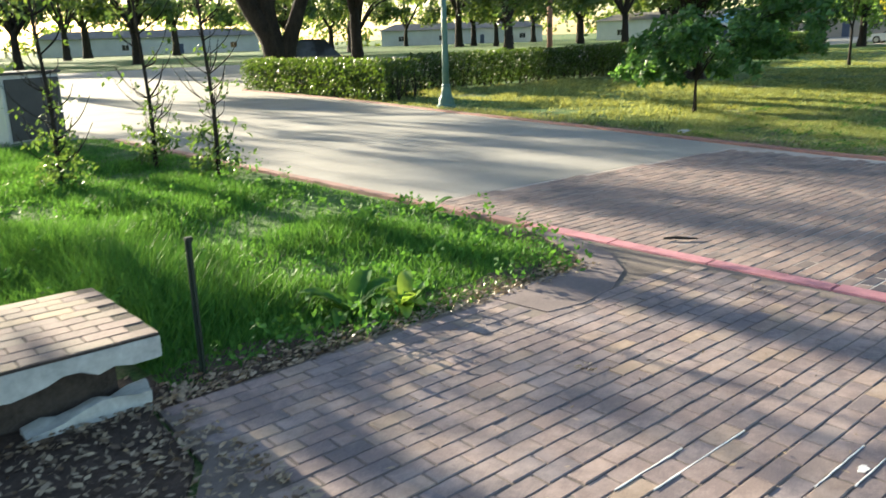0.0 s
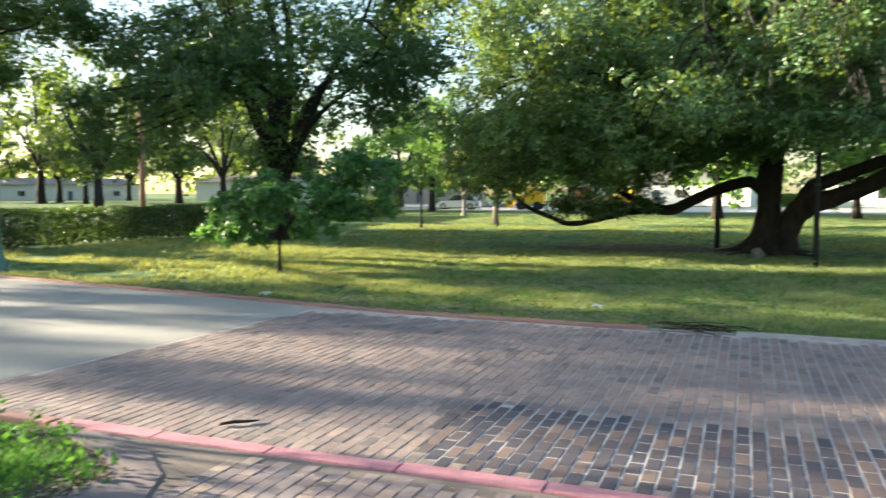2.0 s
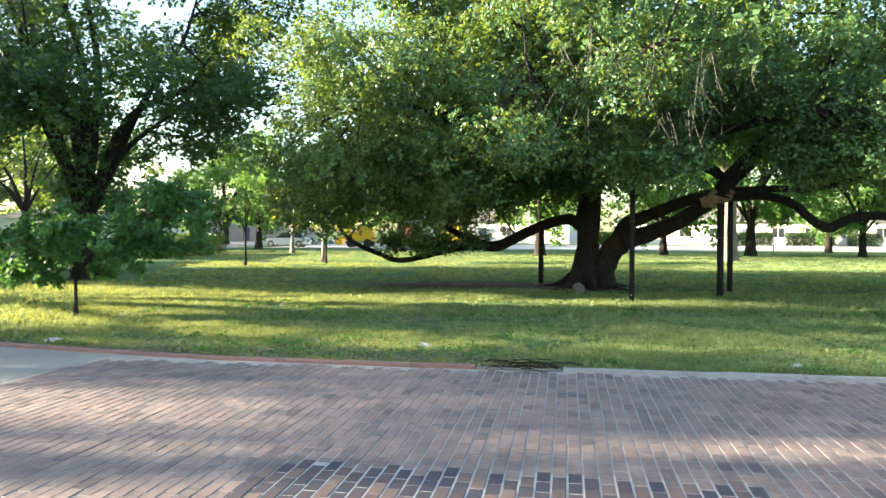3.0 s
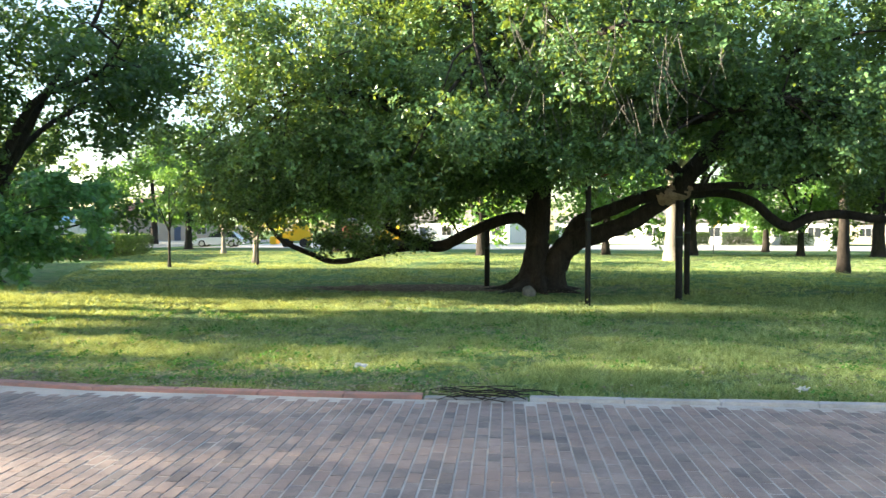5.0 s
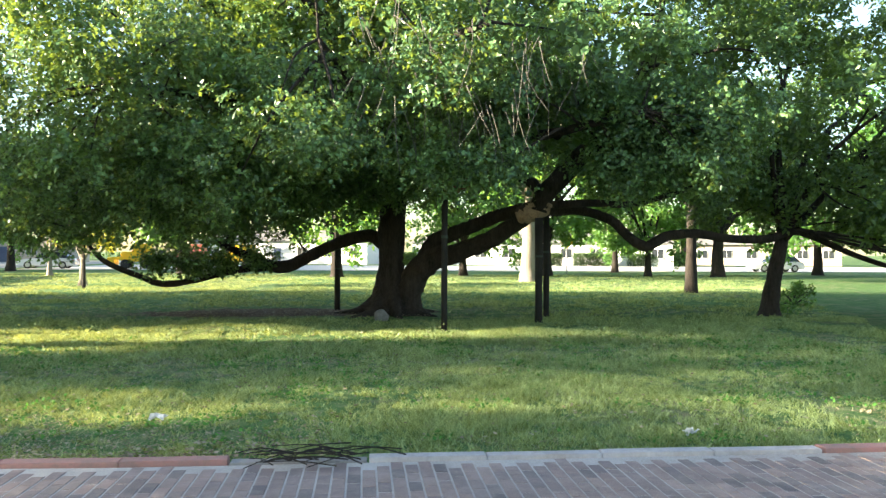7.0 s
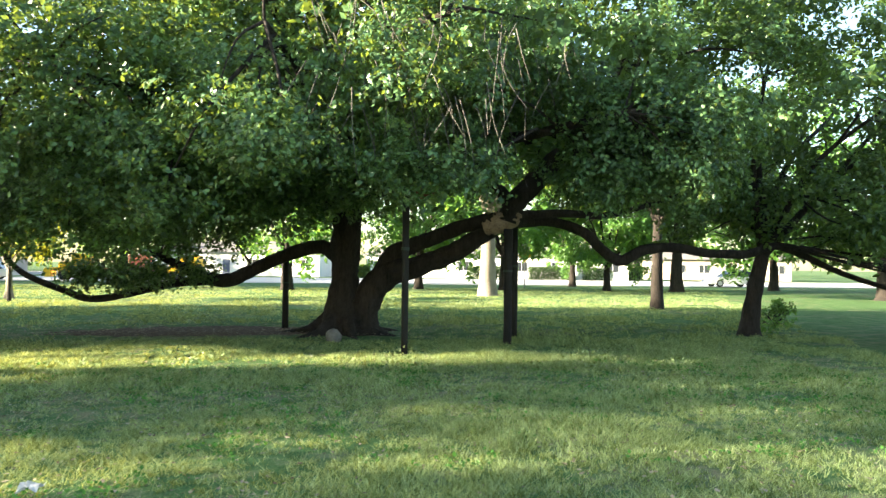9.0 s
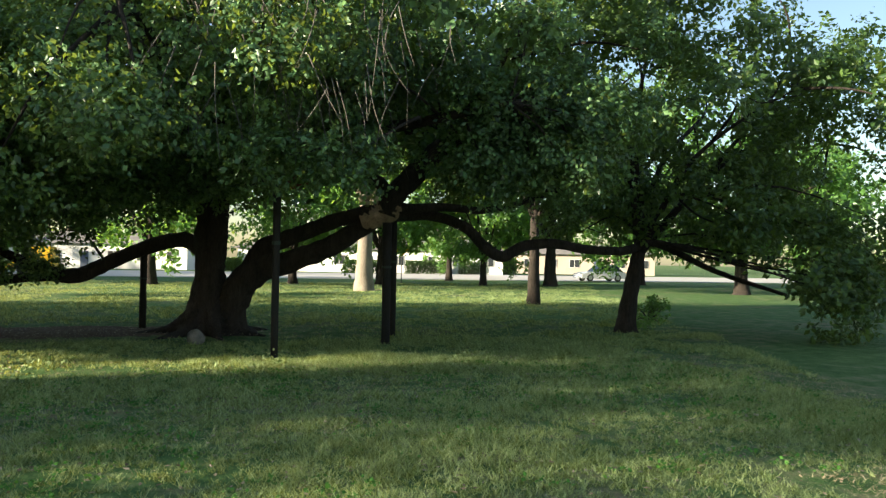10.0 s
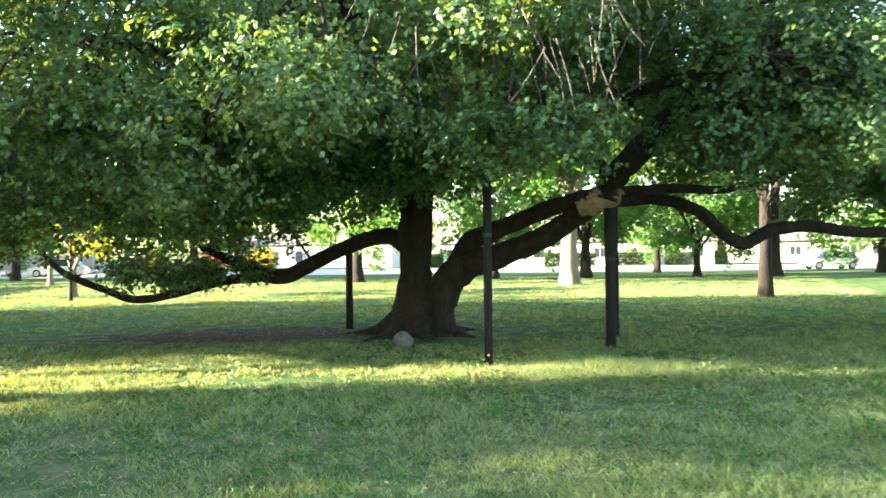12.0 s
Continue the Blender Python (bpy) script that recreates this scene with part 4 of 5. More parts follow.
def street_lamp(place):
    ob = thing("street_lamp", "green cast-iron street lamp with a cream globe", "street lamp", place=(*place, 0))
    part("base", lathe([(0.24, -0.03), (0.24, 0.06), (0.2, 0.09), (0.19, 0.2), (0.14, 0.3), (0.115, 0.42), (0.1, 0.5), (0.11, 0.53), (0.09, 0.57)], 16), LAMP_GREEN, ob)
    bm = bmesh.new()
    add_tube(bm, [(0, 0, 0.5), (0, 0, 1.3), (0, 0, 2.0), (0, 0, 2.75)], [0.085, 0.075, 0.068, 0.06], 16)
    part("column", bm, LAMP_GREEN, ob, smooth=True)
    part("collar", lathe([(0.06, 2.72), (0.1, 2.76), (0.1, 2.8), (0.07, 2.84), (0.12, 2.9), (0.12, 2.93)], 16), LAMP_GREEN, ob)
    part("globe", lathe([(0.1, 2.93), (0.17, 2.98), (0.205, 3.08), (0.2, 3.18), (0.15, 3.27), (0.1, 3.31)], 18), GLOBE, ob, "cream acorn-shaped globe", smooth=True)
    part("finial", lathe([(0.11, 3.31), (0.1, 3.34), (0.05, 3.39), (0.02, 3.45)], 12), GLOBE, ob)
    return ob


street_lamp((13.05, 14.77))


def stake(place):
    ob = thing("metal_stake", "thin dark green metal stake pushed into weeds", "stake", place=(*place, 0))
    bm = box((-0.017, -0.004, -0.1), (0.017, 0.004, 0.72), 0.001)
    add_box(bm, (-0.004, -0.022, -0.1), (0.004, -0.004, 0.72))
    part("blade", bm, STAKE_PAINT, ob)
    part("cap", box((-0.02, -0.025, 0.715), (0.02, 0.008, 0.735), 0.003), STAKE_PAINT, ob)
    return ob


stake((1.6, 3.77))


def wall_stub():
    """The end of a low plastered wall with a tiled cap; its corner has broken away."""
    ob = thing("low_wall", "low plastered wall end with a tiled cap and broken corner", "low wall", place=(1.32, 3.55, 0), turn=-1.0)
    bm = bmesh.new()
    r2 = random.Random(5)
    # ragged lower edge of the cap slab
    n = 26
    top, low, back = [], [], []
    for i in range(n + 1):
        x = -1.9 * i / n
        d = 0.1 + 0.035 * math.sin(i * 0.9) * (1 if 4 < i < 22 else 0) + r2.uniform(-0.012, 0.012)
        top.append(bm.verts.new((x, 0, 0.345)))
        low.append(bm.verts.new((x, 0.0, 0.345 - d)))
        back.append(bm.verts.new((x, 0.16 + r2.uniform(-0.03, 0.03), 0.345 - d - 0.02)))
    for i in range(n):
        bm.faces.new((top[i], top[i + 1], low[i + 1], low[i]))
        bm.faces.new((low[i], low[i + 1], back[i + 1], back[i]))
    add_box(bm, (-1.9, 0.004, 0.27), (-0.004, 0.98, 0.3449))
    part("plaster_edge", bm, WHITE_PLASTER, ob, "ragged white plaster edge")
    # dark core colour stands in for the shade of the void under the cap
    bm = box((-1.9, 0.2, -0.02), (-0.16, 0.95, 0.268), 0.01)
    part("core", bm, BROKEN, ob, "broken masonry darkened for the shaded void under the cap")
    bm = box((-0.62, 0.03, -0.05), (-0.06, 0.15, 0.075))
    bmesh.ops.subdivide_edges(bm, edges=bm.edges[:], cuts=6, use_grid_fill=True)
    for v in bm.verts:
        v.co += Vector((0.03, 0.03, 0.03)) * noise.noise(v.co * 9.0)
        v.co.z -= 0.16 * max(0.0, -v.co.x - 0.3)
    part("plinth", bm, WHITE_PLASTER, ob, "broken pale plaster foot")
    cap = part("cap_slab", box((-1.9, 0.0, 0.346), (0.0, 1.0, 0.36), 0.003), BROKEN, ob)
    tile = bpy.data.meshes.new("tile")
    bm = box((-0.097, -0.047, 0), (0.097, 0.047, 0.014), 0.003)
    bm.to_mesh(tile)
    bm.free()
    tile.materials.append(BRICK_CAP)
    for j in range(10):
        for i in range(10):
            cx = -0.1 - 0.2 * i - (0.1 if j % 2 else 0)
            if cx < -1.8:
                continue
            t = new("tile", tile)
            t.parent = cap
            t.location = (cx, 0.05 + 0.1 * j, 0.3505 + r2.uniform(-0.002, 0.002))
    return ob


wall_stub()


def utility_box():
    ob = thing("utility_cabinet", "dark grey utility cabinet on grass, its lit side coloured pale", "cabinet", place=(4.0, 15.9, 0), turn=28)
    # pale body colour holds the sunlight on the cabinet's side
    part("body", box((-0.55, 0.0, 0.06), (0.75, 0.9, 1.25), 0.02), BOX_PALE, ob)
    part("door", box((-0.5, -0.025, 0.1), (0.7, 0.0, 1.18), 0.008), BOX_GREY, ob, "dark grey front door")
    part("lid", box((-0.58, -0.04, 1.252), (0.78, 0.93, 1.3), 0.015), BOX_GREY, ob)
    part("plinth", box((-0.7, -0.12, -0.03), (0.9, 1.0, 0.058), 0.01), OLD_CONCRETE, ob, "concrete pad")
    part("handle", box((0.55, -0.06, 0.55), (0.59, -0.026, 0.72), 0.006), STEEL, ob)
    return ob


utility_box()


def telephone_pole(place):
    ob = thing("utility_pole", "tall brown wooden utility pole", "utility pole", place=(*place, 0))
    bm = bmesh.new()
    add_tube(bm, [(0, 0, -0.1), (0, 0, 4), (0, 0, 8), (0, 0, 13)], [0.24, 0.22, 0.2, 0.17], 12)
    part("pole", bm, POLE_WOOD, ob, smooth=True)
    part("crossarm", box((-1.2, -0.06, 12.2), (1.2, 0.06, 12.35), 0.01), POLE_WOOD, ob)
    return ob


telephone_pole((52.6, 46.2))


def car(label, place, turn, paint, length=4.6, height=1.5, group="parked cars"):
    """A parked car: lofted body, glazed cabin, wheels with tyres and rims."""
    ob = thing("car", label, "car", group, (*place, 0), turn)
    l, w, h = length / 2, 0.9, height
    side = [(-l, 0.45), (-l * 0.98, 0.72), (-l * 0.9, 0.88), (-l * 0.5, 0.92), (l * 0.35, 0.9), (l * 0.72, 0.82), (l * 0.95, 0.66), (l, 0.45), (l * 0.97, 0.26), (-l * 0.97, 0.26)]

    def loft(profile, w0, w1, z0, z1):
        bm = bmesh.new()
        rows = []
        for sy in (-1, 1):
            rows.append([bm.verts.new((x, sy * (w0 + (w1 - w0) * (z - z0) / (z1 - z0)), z)) for x, z in profile])
        bm.faces.new(rows[0])
        bm.faces.new(rows[1][::-1])
        k = len(profile)
        for i in range(k):
            bm.faces.new((rows[0][i], rows[1][i], rows[1][(i + 1) % k], rows[0][(i + 1) % k]))
        bmesh.ops.recalc_face_normals(bm, faces=bm.faces[:])
        bmesh.ops.bevel(bm, geom=bm.edges[:], offset=0.04, segments=2, affect="EDGES")
        return bm

    part("body", loft(side, w, w * 0.97, 0.26, 0.92), paint, ob, smooth=False)
    cabin = [(-l * 0.86, 0.86), (-l * 0.62, h - 0.06), (-l * 0.3, h), (l * 0.08, h - 0.03), (l * 0.42, 0.86)]
    part("cabin", loft(cabin, w * 0.93, w * 0.7, 0.86, h), GLASS, ob, "dark glazed cabin")
    roof = [(-l * 0.64, h - 0.05), (-l * 0.3, h + 0.015), (l * 0.1, h - 0.02), (l * 0.1, h - 0.06), (-l * 0.64, h - 0.09)]
    part("roof", loft(roof, w * 0.74, w * 0.7, h - 0.1, h), paint, ob)
    for x in (-l * 0.6, l * 0.6):
        for s in (-1, 1):
            m = Matrix.Translation((x, s * (w - 0.1), 0.33)) @ Matrix.Rotation(radians(90), 4, "X")
            bm = lathe([(0.2, -0.1), (0.31, -0.1), (0.33, -0.06), (0.33, 0.06), (0.31, 0.1), (0.2, 0.1)], 20)
            bm.transform(m)
            t = part("wheel", bm, RUBBER, ob)
            bm = lathe([(0.2, -0.104), (0.205, 0.0), (0.2, 0.104), (0.06, 0.112)], 16)
            bm.transform(m)
            part("rim", bm, STEEL, t)
    for s in (-1, 1):
        part("headlight", box((l * 0.9, s * 0.68 - 0.14, 0.6), (l * 0.985, s * 0.68 + 0.14, 0.72), 0.02), STEEL, ob)
        part("tail_light", box((-l * 0.985, s * 0.7 - 0.1, 0.64), (-l * 0.93, s * 0.7 + 0.1, 0.8), 0.02), RED_MACHINE, ob)
    return ob


car("black parked car behind the clipped hedge", (24.4, 37.8), -31, CAR_BLACK, 4.9, 1.78)
car("white parked car at the kerb of the far street", (72.0, -36.0), 88, CAR_WHITE)
car("white parked car at the kerb of the far street", (76.5, 27.5), 95, CAR_WHITE)


def loader(place, turn, paint, label):
    ob = thing("loader", label, "machine", "machines on the street", (*place, 0), turn)
    part("body", box((-1.5, -0.8, 0.6), (1.2, 0.8, 1.5), 0.08), paint, ob)
    part("cab", box((-1.3, -0.75, 1.5), (0.2, 0.75, 2.2), 0.06), paint, ob)
    part("bucket", box((1.7, -1.0, 0.25), (2.3, 1.0, 1.0), 0.08), paint, ob)
    for s in (-1, 1):
        part("arm", box((0.4, s * 0.85 - 0.08, 0.8), (1.9, s * 0.85 + 0.08, 1.02), 0.02), paint, ob)
        for x in (-0.9, 0.8):
            bm = lathe([(0.2, -0.12), (0.38, -0.12), (0.42, -0.07), (0.42, 0.07), (0.38, 0.12), (0.2, 0.12)], 18)
            bm.transform(Matrix.Translation((x, s * 0.82, 0.42)) @ Matrix.Rotation(radians(90), 4, "X"))
            part("wheel", bm, RUBBER, ob)
    return ob


loader((78, 20.5), 95, YELLOW_PAINT, "yellow work machine parked on the far street")
loader((78, 11.5), 80, YELLOW_PAINT, "yellow work machine parked on the far street")
loader((79, 16.0), 80, RED_MACHINE, "faded red work machine parked on the far street")


def low_house(place, turn, length, depth, wall_h, wall_mat, roof_mat, label, n_win=6, roof_h=1.6):
    ob = thing("house", label, "house", "houses beyond the street", (*place, 0), turn)
    part("wall", box((-length / 2, 0, -0.05), (length / 2, depth, wall_h)), wall_mat, ob)
    bm = bmesh.new()
    e = 0.6
    a = [(-length / 2 - e, -e, wall_h + 0.004), (length / 2 + e, -e, wall_h + 0.004), (length / 2 + e, depth + e, wall_h + 0.004), (-length / 2 - e, depth + e, wall_h + 0.004)]
    r = [(-length / 2 + depth / 3, depth / 2, wall_h + roof_h), (length / 2 - depth / 3, depth / 2, wall_h + roof_h)]
    v = [bm.verts.new(p) for p in a + r]
    bm.faces.new((v[0], v[1], v[5], v[4]))
    bm.faces.new((v[1], v[2], v[5]))
    bm.faces.new((v[2], v[3], v[4], v[5]))
    bm.faces.new((v[3], v[0], v[4]))
    bm.faces.new(v[:4])
    bmesh.ops.recalc_face_normals(bm, faces=bm.faces[:])
    part("roof", bm, roof_mat, ob)
    for i in range(n_win):
        x = -length / 2 + length * (i + 0.5) / n_win
        if i == n_win // 2:
            d = part("door", box((x - 0.5, -0.06, 0.0), (x + 0.5, -0.004, 2.1), 0.01), NAVY_WALL, ob)
            continue
        f = part("window", box((x - 0.75, -0.07, 0.95), (x + 0.75, -0.004, 2.2), 0.01), BOX_PALE, ob)
        for s in (-1, 1):
            part("pane", box((x + s * 0.36 - 0.32, -0.085, 1.02), (x + s * 0.36 + 0.32, -0.072, 2.13)), GLASS, f)
    return ob


low_house((106, -22), -112, 34, 9, 2.9, WHITE_WALL, GREY_ROOF, "long low white house with a grey roof", 9)
low_house((112, -56), -112, 20, 9, 2.9, TAN_WALL, GREY_ROOF, "low tan brick house with a grey roof", 6)
low_house((114, 12), -112, 26, 9, 3.0, WHITE_WALL, GREY_ROOF, "long low white house with a grey roof", 7)
low_house((120, 50), -84, 18, 10, 4.5, TAN_WALL, RED_ROOF, "pale building with a red tiled roof", 5, 2.4)
low_house((150, 92), -75, 44, 10, 4.0, WHITE_WALL, GREY_ROOF, "long white building across the street", 4)
low_house((138, 150), -40, 40, 10, 3.6, WHITE_WALL, GREY_ROOF, "long white building across the street", 4)
low_house((70, 175), -15, 46, 10, 3.6, WHITE_WALL, GREY_ROOF, "long pale building across the street", 4)
low_house((20, 170), 0, 36, 10, 3.6, TAN_WALL, GREY_ROOF, "long tan building across the street", 8)


def sign_post(place):
    ob = thing("road_sign", "yellow diamond road sign on a thin post", "road sign", place=(*place, 0), turn=0)
    part("post", box((-0.03, -0.03, -0.1), (0.03, 0.03, 2.6), 0.004), BOX_GREY, ob)
    bm = box((-0.04, -0.38, -0.38), (-0.032, 0.38, 0.38), 0.003)
    bm.transform(Matrix.Translation((0, 0, 2.4)) @ Matrix.Rotation(radians(45), 4, "X"))
    part("plate", bm, YELLOW_PAINT, ob)
    return ob


sign_post((63.0, -14.8))


def canopy(place):
    ob = thing("canopy", "pale blue canopy roof on thin posts by the street", "canopy", place=(*place, 0), turn=30)
    bm = bmesh.new()
    v = [bm.verts.new(p) for p in ((-1.6, -1.6, 2.1), (1.6, -1.6, 2.1), (1.6, 1.6, 2.1), (-1.6, 1.6, 2.1), (0, 0, 3.0))]
    for i in range(4):
        bm.faces.new((v[i], v[(i + 1) % 4], v[4]))
    bm.faces.new(v[3::-1])
    part("roof", bm, BLUE_PAINT, ob)
    for x in (-1.5, 1.5):
        for y in (-1.5, 1.5):
            part("post", box((x - 0.04, y - 0.04, -0.05), (x + 0.04, y + 0.04, 2.098)), BOX_PALE, ob)


canopy((58.5, 33.0))


def shrub(place):
    ob = thing("shrub", "small leafy shrub at the foot of the leaning tree", "shrub", place=(*place, 0))
    rng = np.random.default_rng(77)
    c = np.stack([rng.normal(0, 0.2, 26), rng.normal(0, 0.25, 26), rng.uniform(0.1, 0.75, 26)], 1)
    bm = bmesh.new()
    add_branches(bm, [(0, 0, -0.05), (0.02, 0.02, 0.2)], c, rng, 0.012, 4)
    tagged(part("branch", bm, BARK, ob), kind="stuff")
    mesh_part("foliage", quads("foliage", leaf_quads(sprigs(c, 0.14, 6, 7, rng, 0.14), 0.08, rng)), BRIGHT_LEAF, ob)


shrub((24.3, -10.75))


def paint_line(x0, x1, y, w, label):
    """A worn white line left in a brick joint."""
    bm = bmesh.new()
    r2 = random.Random(int(y * 1000))
    n = 12
    rows = []
    for i in range(n + 1):
        x = x0 + (x1 - x0) * i / n
        lo, hi = y - w * r2.uniform(0.15, 0.5), y + w * r2.uniform(0.15, 0.5)
        rows.append([bm.verts.new(c) for c in ((x, lo, -0.004), (x, lo, 0.0025), (x, hi, 0.0025), (x, hi, -0.004))])
    for p, q in zip(rows, rows[1:]):
        for k in range(4):
            bm.faces.new((p[k], q[k], q[(k + 1) % 4], p[(k + 1) % 4]))
    bm.faces.new(rows[0])
    bm.faces.new(rows[-1][::-1])
    bmesh.ops.recalc_face_normals(bm, faces=bm.faces[:])
    tagged(part("paint_line", bm, CHALK), label, "paint mark", "white marks on the bricks")


for x0, x1, y in ((2.23, 2.68, 1.6), (2.34, 3.0, 1.5), (2.78, 3.22, 1.1), (2.89, 3.4, 1.0)):
    paint_line(x0, x1, y, 0.009, "thin worn white line on the brick pavement")
bm = bmesh.new()
bmesh.ops.create_circle(bm, cap_ends=True, segments=14, radius=0.028)
for v in bm.verts:
    v.co.x *= 1.3 + 0.5 * noise.noise(v.co * 40)
    v.co.y *= 0.7 + 0.9 * noise.noise(v.co * 33 + Vector((3, 1, 0)))
bmesh.ops.solidify(bm, geom=bm.faces[:], thickness=0.002)
splash = part("paint_splash", bm, CHALK)
splash.location = (3.03, 1.03, 0.004)
tagged(splash, "small white paint splash on the brick pavement", "paint mark", "white marks on the bricks")

# ---- litter and twigs ----


def twig_pile():
    ob = thing("twig_pile", "heap of dead grey twigs lying over the kerb", "twigs", place=(10.55, 0.65, 0.03))
    bm = bmesh.new()
    r2 = random.Random(8)
    for _ in range(26):
        a = r2.gauss(1.57, 0.6)
        l = r2.uniform(0.2, 0.75)
        c = Vector((r2.gauss(0, 0.09), r2.gauss(0, 0.36), abs(r2.gauss(0.02, 0.03)) + 0.01))
        d = Vector((math.cos(a), math.sin(a), r2.uniform(-0.05, 0.09))) * l / 2
        q, qr = spline([(*(c - d), 0.0055), (*(c + Vector((r2.gauss(0, .03), 0, .02))), 0.0045), (*(c + d), 0.0025)], 3)
        add_tube(bm, q, qr, 4)
    tagged(part("twig", bm, BARK, ob), kind="stuff")


twig_pile()


def stick(place, turn):
    ob = thing("stick", "short dark fallen stick on the bricks", "stick", place=(*place, 0.016), turn=turn)
    bm = bmesh.new()
    add_tube(bm, [(-0.13, 0, 0), (-0.03, 0.012, 0.006), (0.06, -0.006, 0.004), (0.14, 0.01, 0)], [0.009, 0.013, 0.011, 0.006], 6)
    part("wood", bm, POST_WOOD, ob)


stick((5.6, 3.48), -50)


def paper(place, s, seed):
    bm = bmesh.new()
    r2 = random.Random(seed)
    g = [[bm.verts.new((s * (i / 4 - 0.5), s * 0.7 * (j / 4 - 0.5), r2.uniform(0.03, 0.09))) for i in range(5)] for j in range(5)]
    for j in range(4):
        for i in range(4):
            bm.faces.new((g[j][i], g[j][i + 1], g[j + 1][i + 1], g[j + 1][i]))
    bmesh.ops.solidify(bm, geom=bm.faces[:], thickness=0.004)
    ob = part("paper_scrap", bm, PAPER)
    ob.location = (*place, -0.01)
    tagged(ob, "crumpled white paper scrap on the lawn", "litter", "paper scraps")


paper((12.13, 2.1), 0.19, 1)
paper((11.2, -2.4), 0.14, 2)
paper((11.7, 7.3), 0.22, 3)


def field_stone(place, s):
    bm = bmesh.new()
    bmesh.ops.create_icosphere(bm, subdivisions=2, radius=s)
    for v in bm.verts:
        v.co *= 1 + 0.3 * noise.noise(v.co * 6 / s * 0.15)
        v.co.z *= 0.95
    ob = part("stone", bm, STONE, smooth=True)
    ob.location = (*place, s * 0.6)
    tagged(ob, "small pale upright stone beside the oak trunk", "stone")


field_stone((22.6, -0.1), 0.17)

# ---- grass, weeds and dead leaves ----


def blades(name, at, height, width, rng, material, label, category, bend=0.5):
    """Single bent blades of grass at the places given."""
    n = len(at)
    a = rng.uniform(0, 2 * math.pi, n)
    across = np.stack([np.cos(a), np.sin(a), np.zeros(n)], 1)
    lean = rng.normal(scale=bend, size=(n, 2))
    h = (height * rng.uniform(0.5, 1.3, n))[:, None]
    w = (width * rng.uniform(0.7, 1.3, n))[:, None]
    tip = at + np.concatenate([lean * h, h], 1)
    mesh = triangles(name, np.stack([at - across * w, at + across * w, tip], 1))
    return tagged(mesh_part(name, mesh, material), label, category, kind="stuff")


def lawn_patch(name, n, k, x0, x1, wide, grow, blade_h, blade_w, spread, seed, mid=0.6, dry=False):
    """Grass in tufts over a stretch of lawn; thin on bare earth and in worn spots. Dry grass lies where the lawn is worn."""
    rng = np.random.default_rng(seed)
    d = x0 + (x1 - x0) * rng.random(n)
    y = rng.uniform(-1, 1, n) * (wide + (d - x0) * grow) + mid
    edge = np.interp(y, [a for a, b in KERB_X], [b for a, b in KERB_X]) + 0.15
    ok = d > edge + rng.exponential(0.04, n)
    dirt = ((d - 25.3) / 2.6) ** 2 + ((y - 2.6) / 6.5) ** 2
    ok &= dirt + rng.normal(scale=0.25, size=n) > 0.85
    ok &= (d - 24.9) ** 2 + (y + 0.6) ** 2 > 0.9
    lump = np.array([noise.noise(Vector((p * 0.55, q * 0.55, 7))) + 0.5 * noise.noise(Vector((p * 2.1, q * 2.1, 2))) for p, q in zip(d, y)])
    if dry:
        worn = np.array([noise.noise(Vector((p * 0.35, q * 0.22, 11))) for p, q in zip(d, y)]) + 0.5 * np.exp(-(d - edge) / 1.3) * (y > -2.5)
        ok &= worn - 0.4 * lump + rng.normal(scale=0.2, size=n) > 0.22
        lump = lump * 0
    else:
        fine = np.array([noise.noise(Vector((p * 6.5, q * 6.5, 4))) for p, q in zip(d, y)])
        ok &= lump + 0.7 * fine + rng.normal(scale=0.12, size=n) > -0.25
    x, y, lump = d[ok], y[ok], lump[ok]
    m = len(x)
    tall = blade_h * (0.75 + 0.9 * np.clip(lump + 0.15, 0, 1)) * rng.uniform(0.55, 1.6, m)
    px = (x[:, None] + rng.normal(size=(m, k)) * spread).ravel()
    py = (y[:, None] + rng.normal(size=(m, k)) * spread).ravel()
    at = np.stack([px, py, np.repeat([ground_z(p, q) for p, q in zip(x, y)], k) - 0.006], 1)
    blades(name, at, np.repeat(tall, k), np.full(len(px), blade_w), rng, DRY_BLADE if dry else GRASS_BLADE, "flattened dry straw-coloured grass in worn spots" if dry else "short mown grass of uneven length", "grass", 2.0 if dry else 0.8)


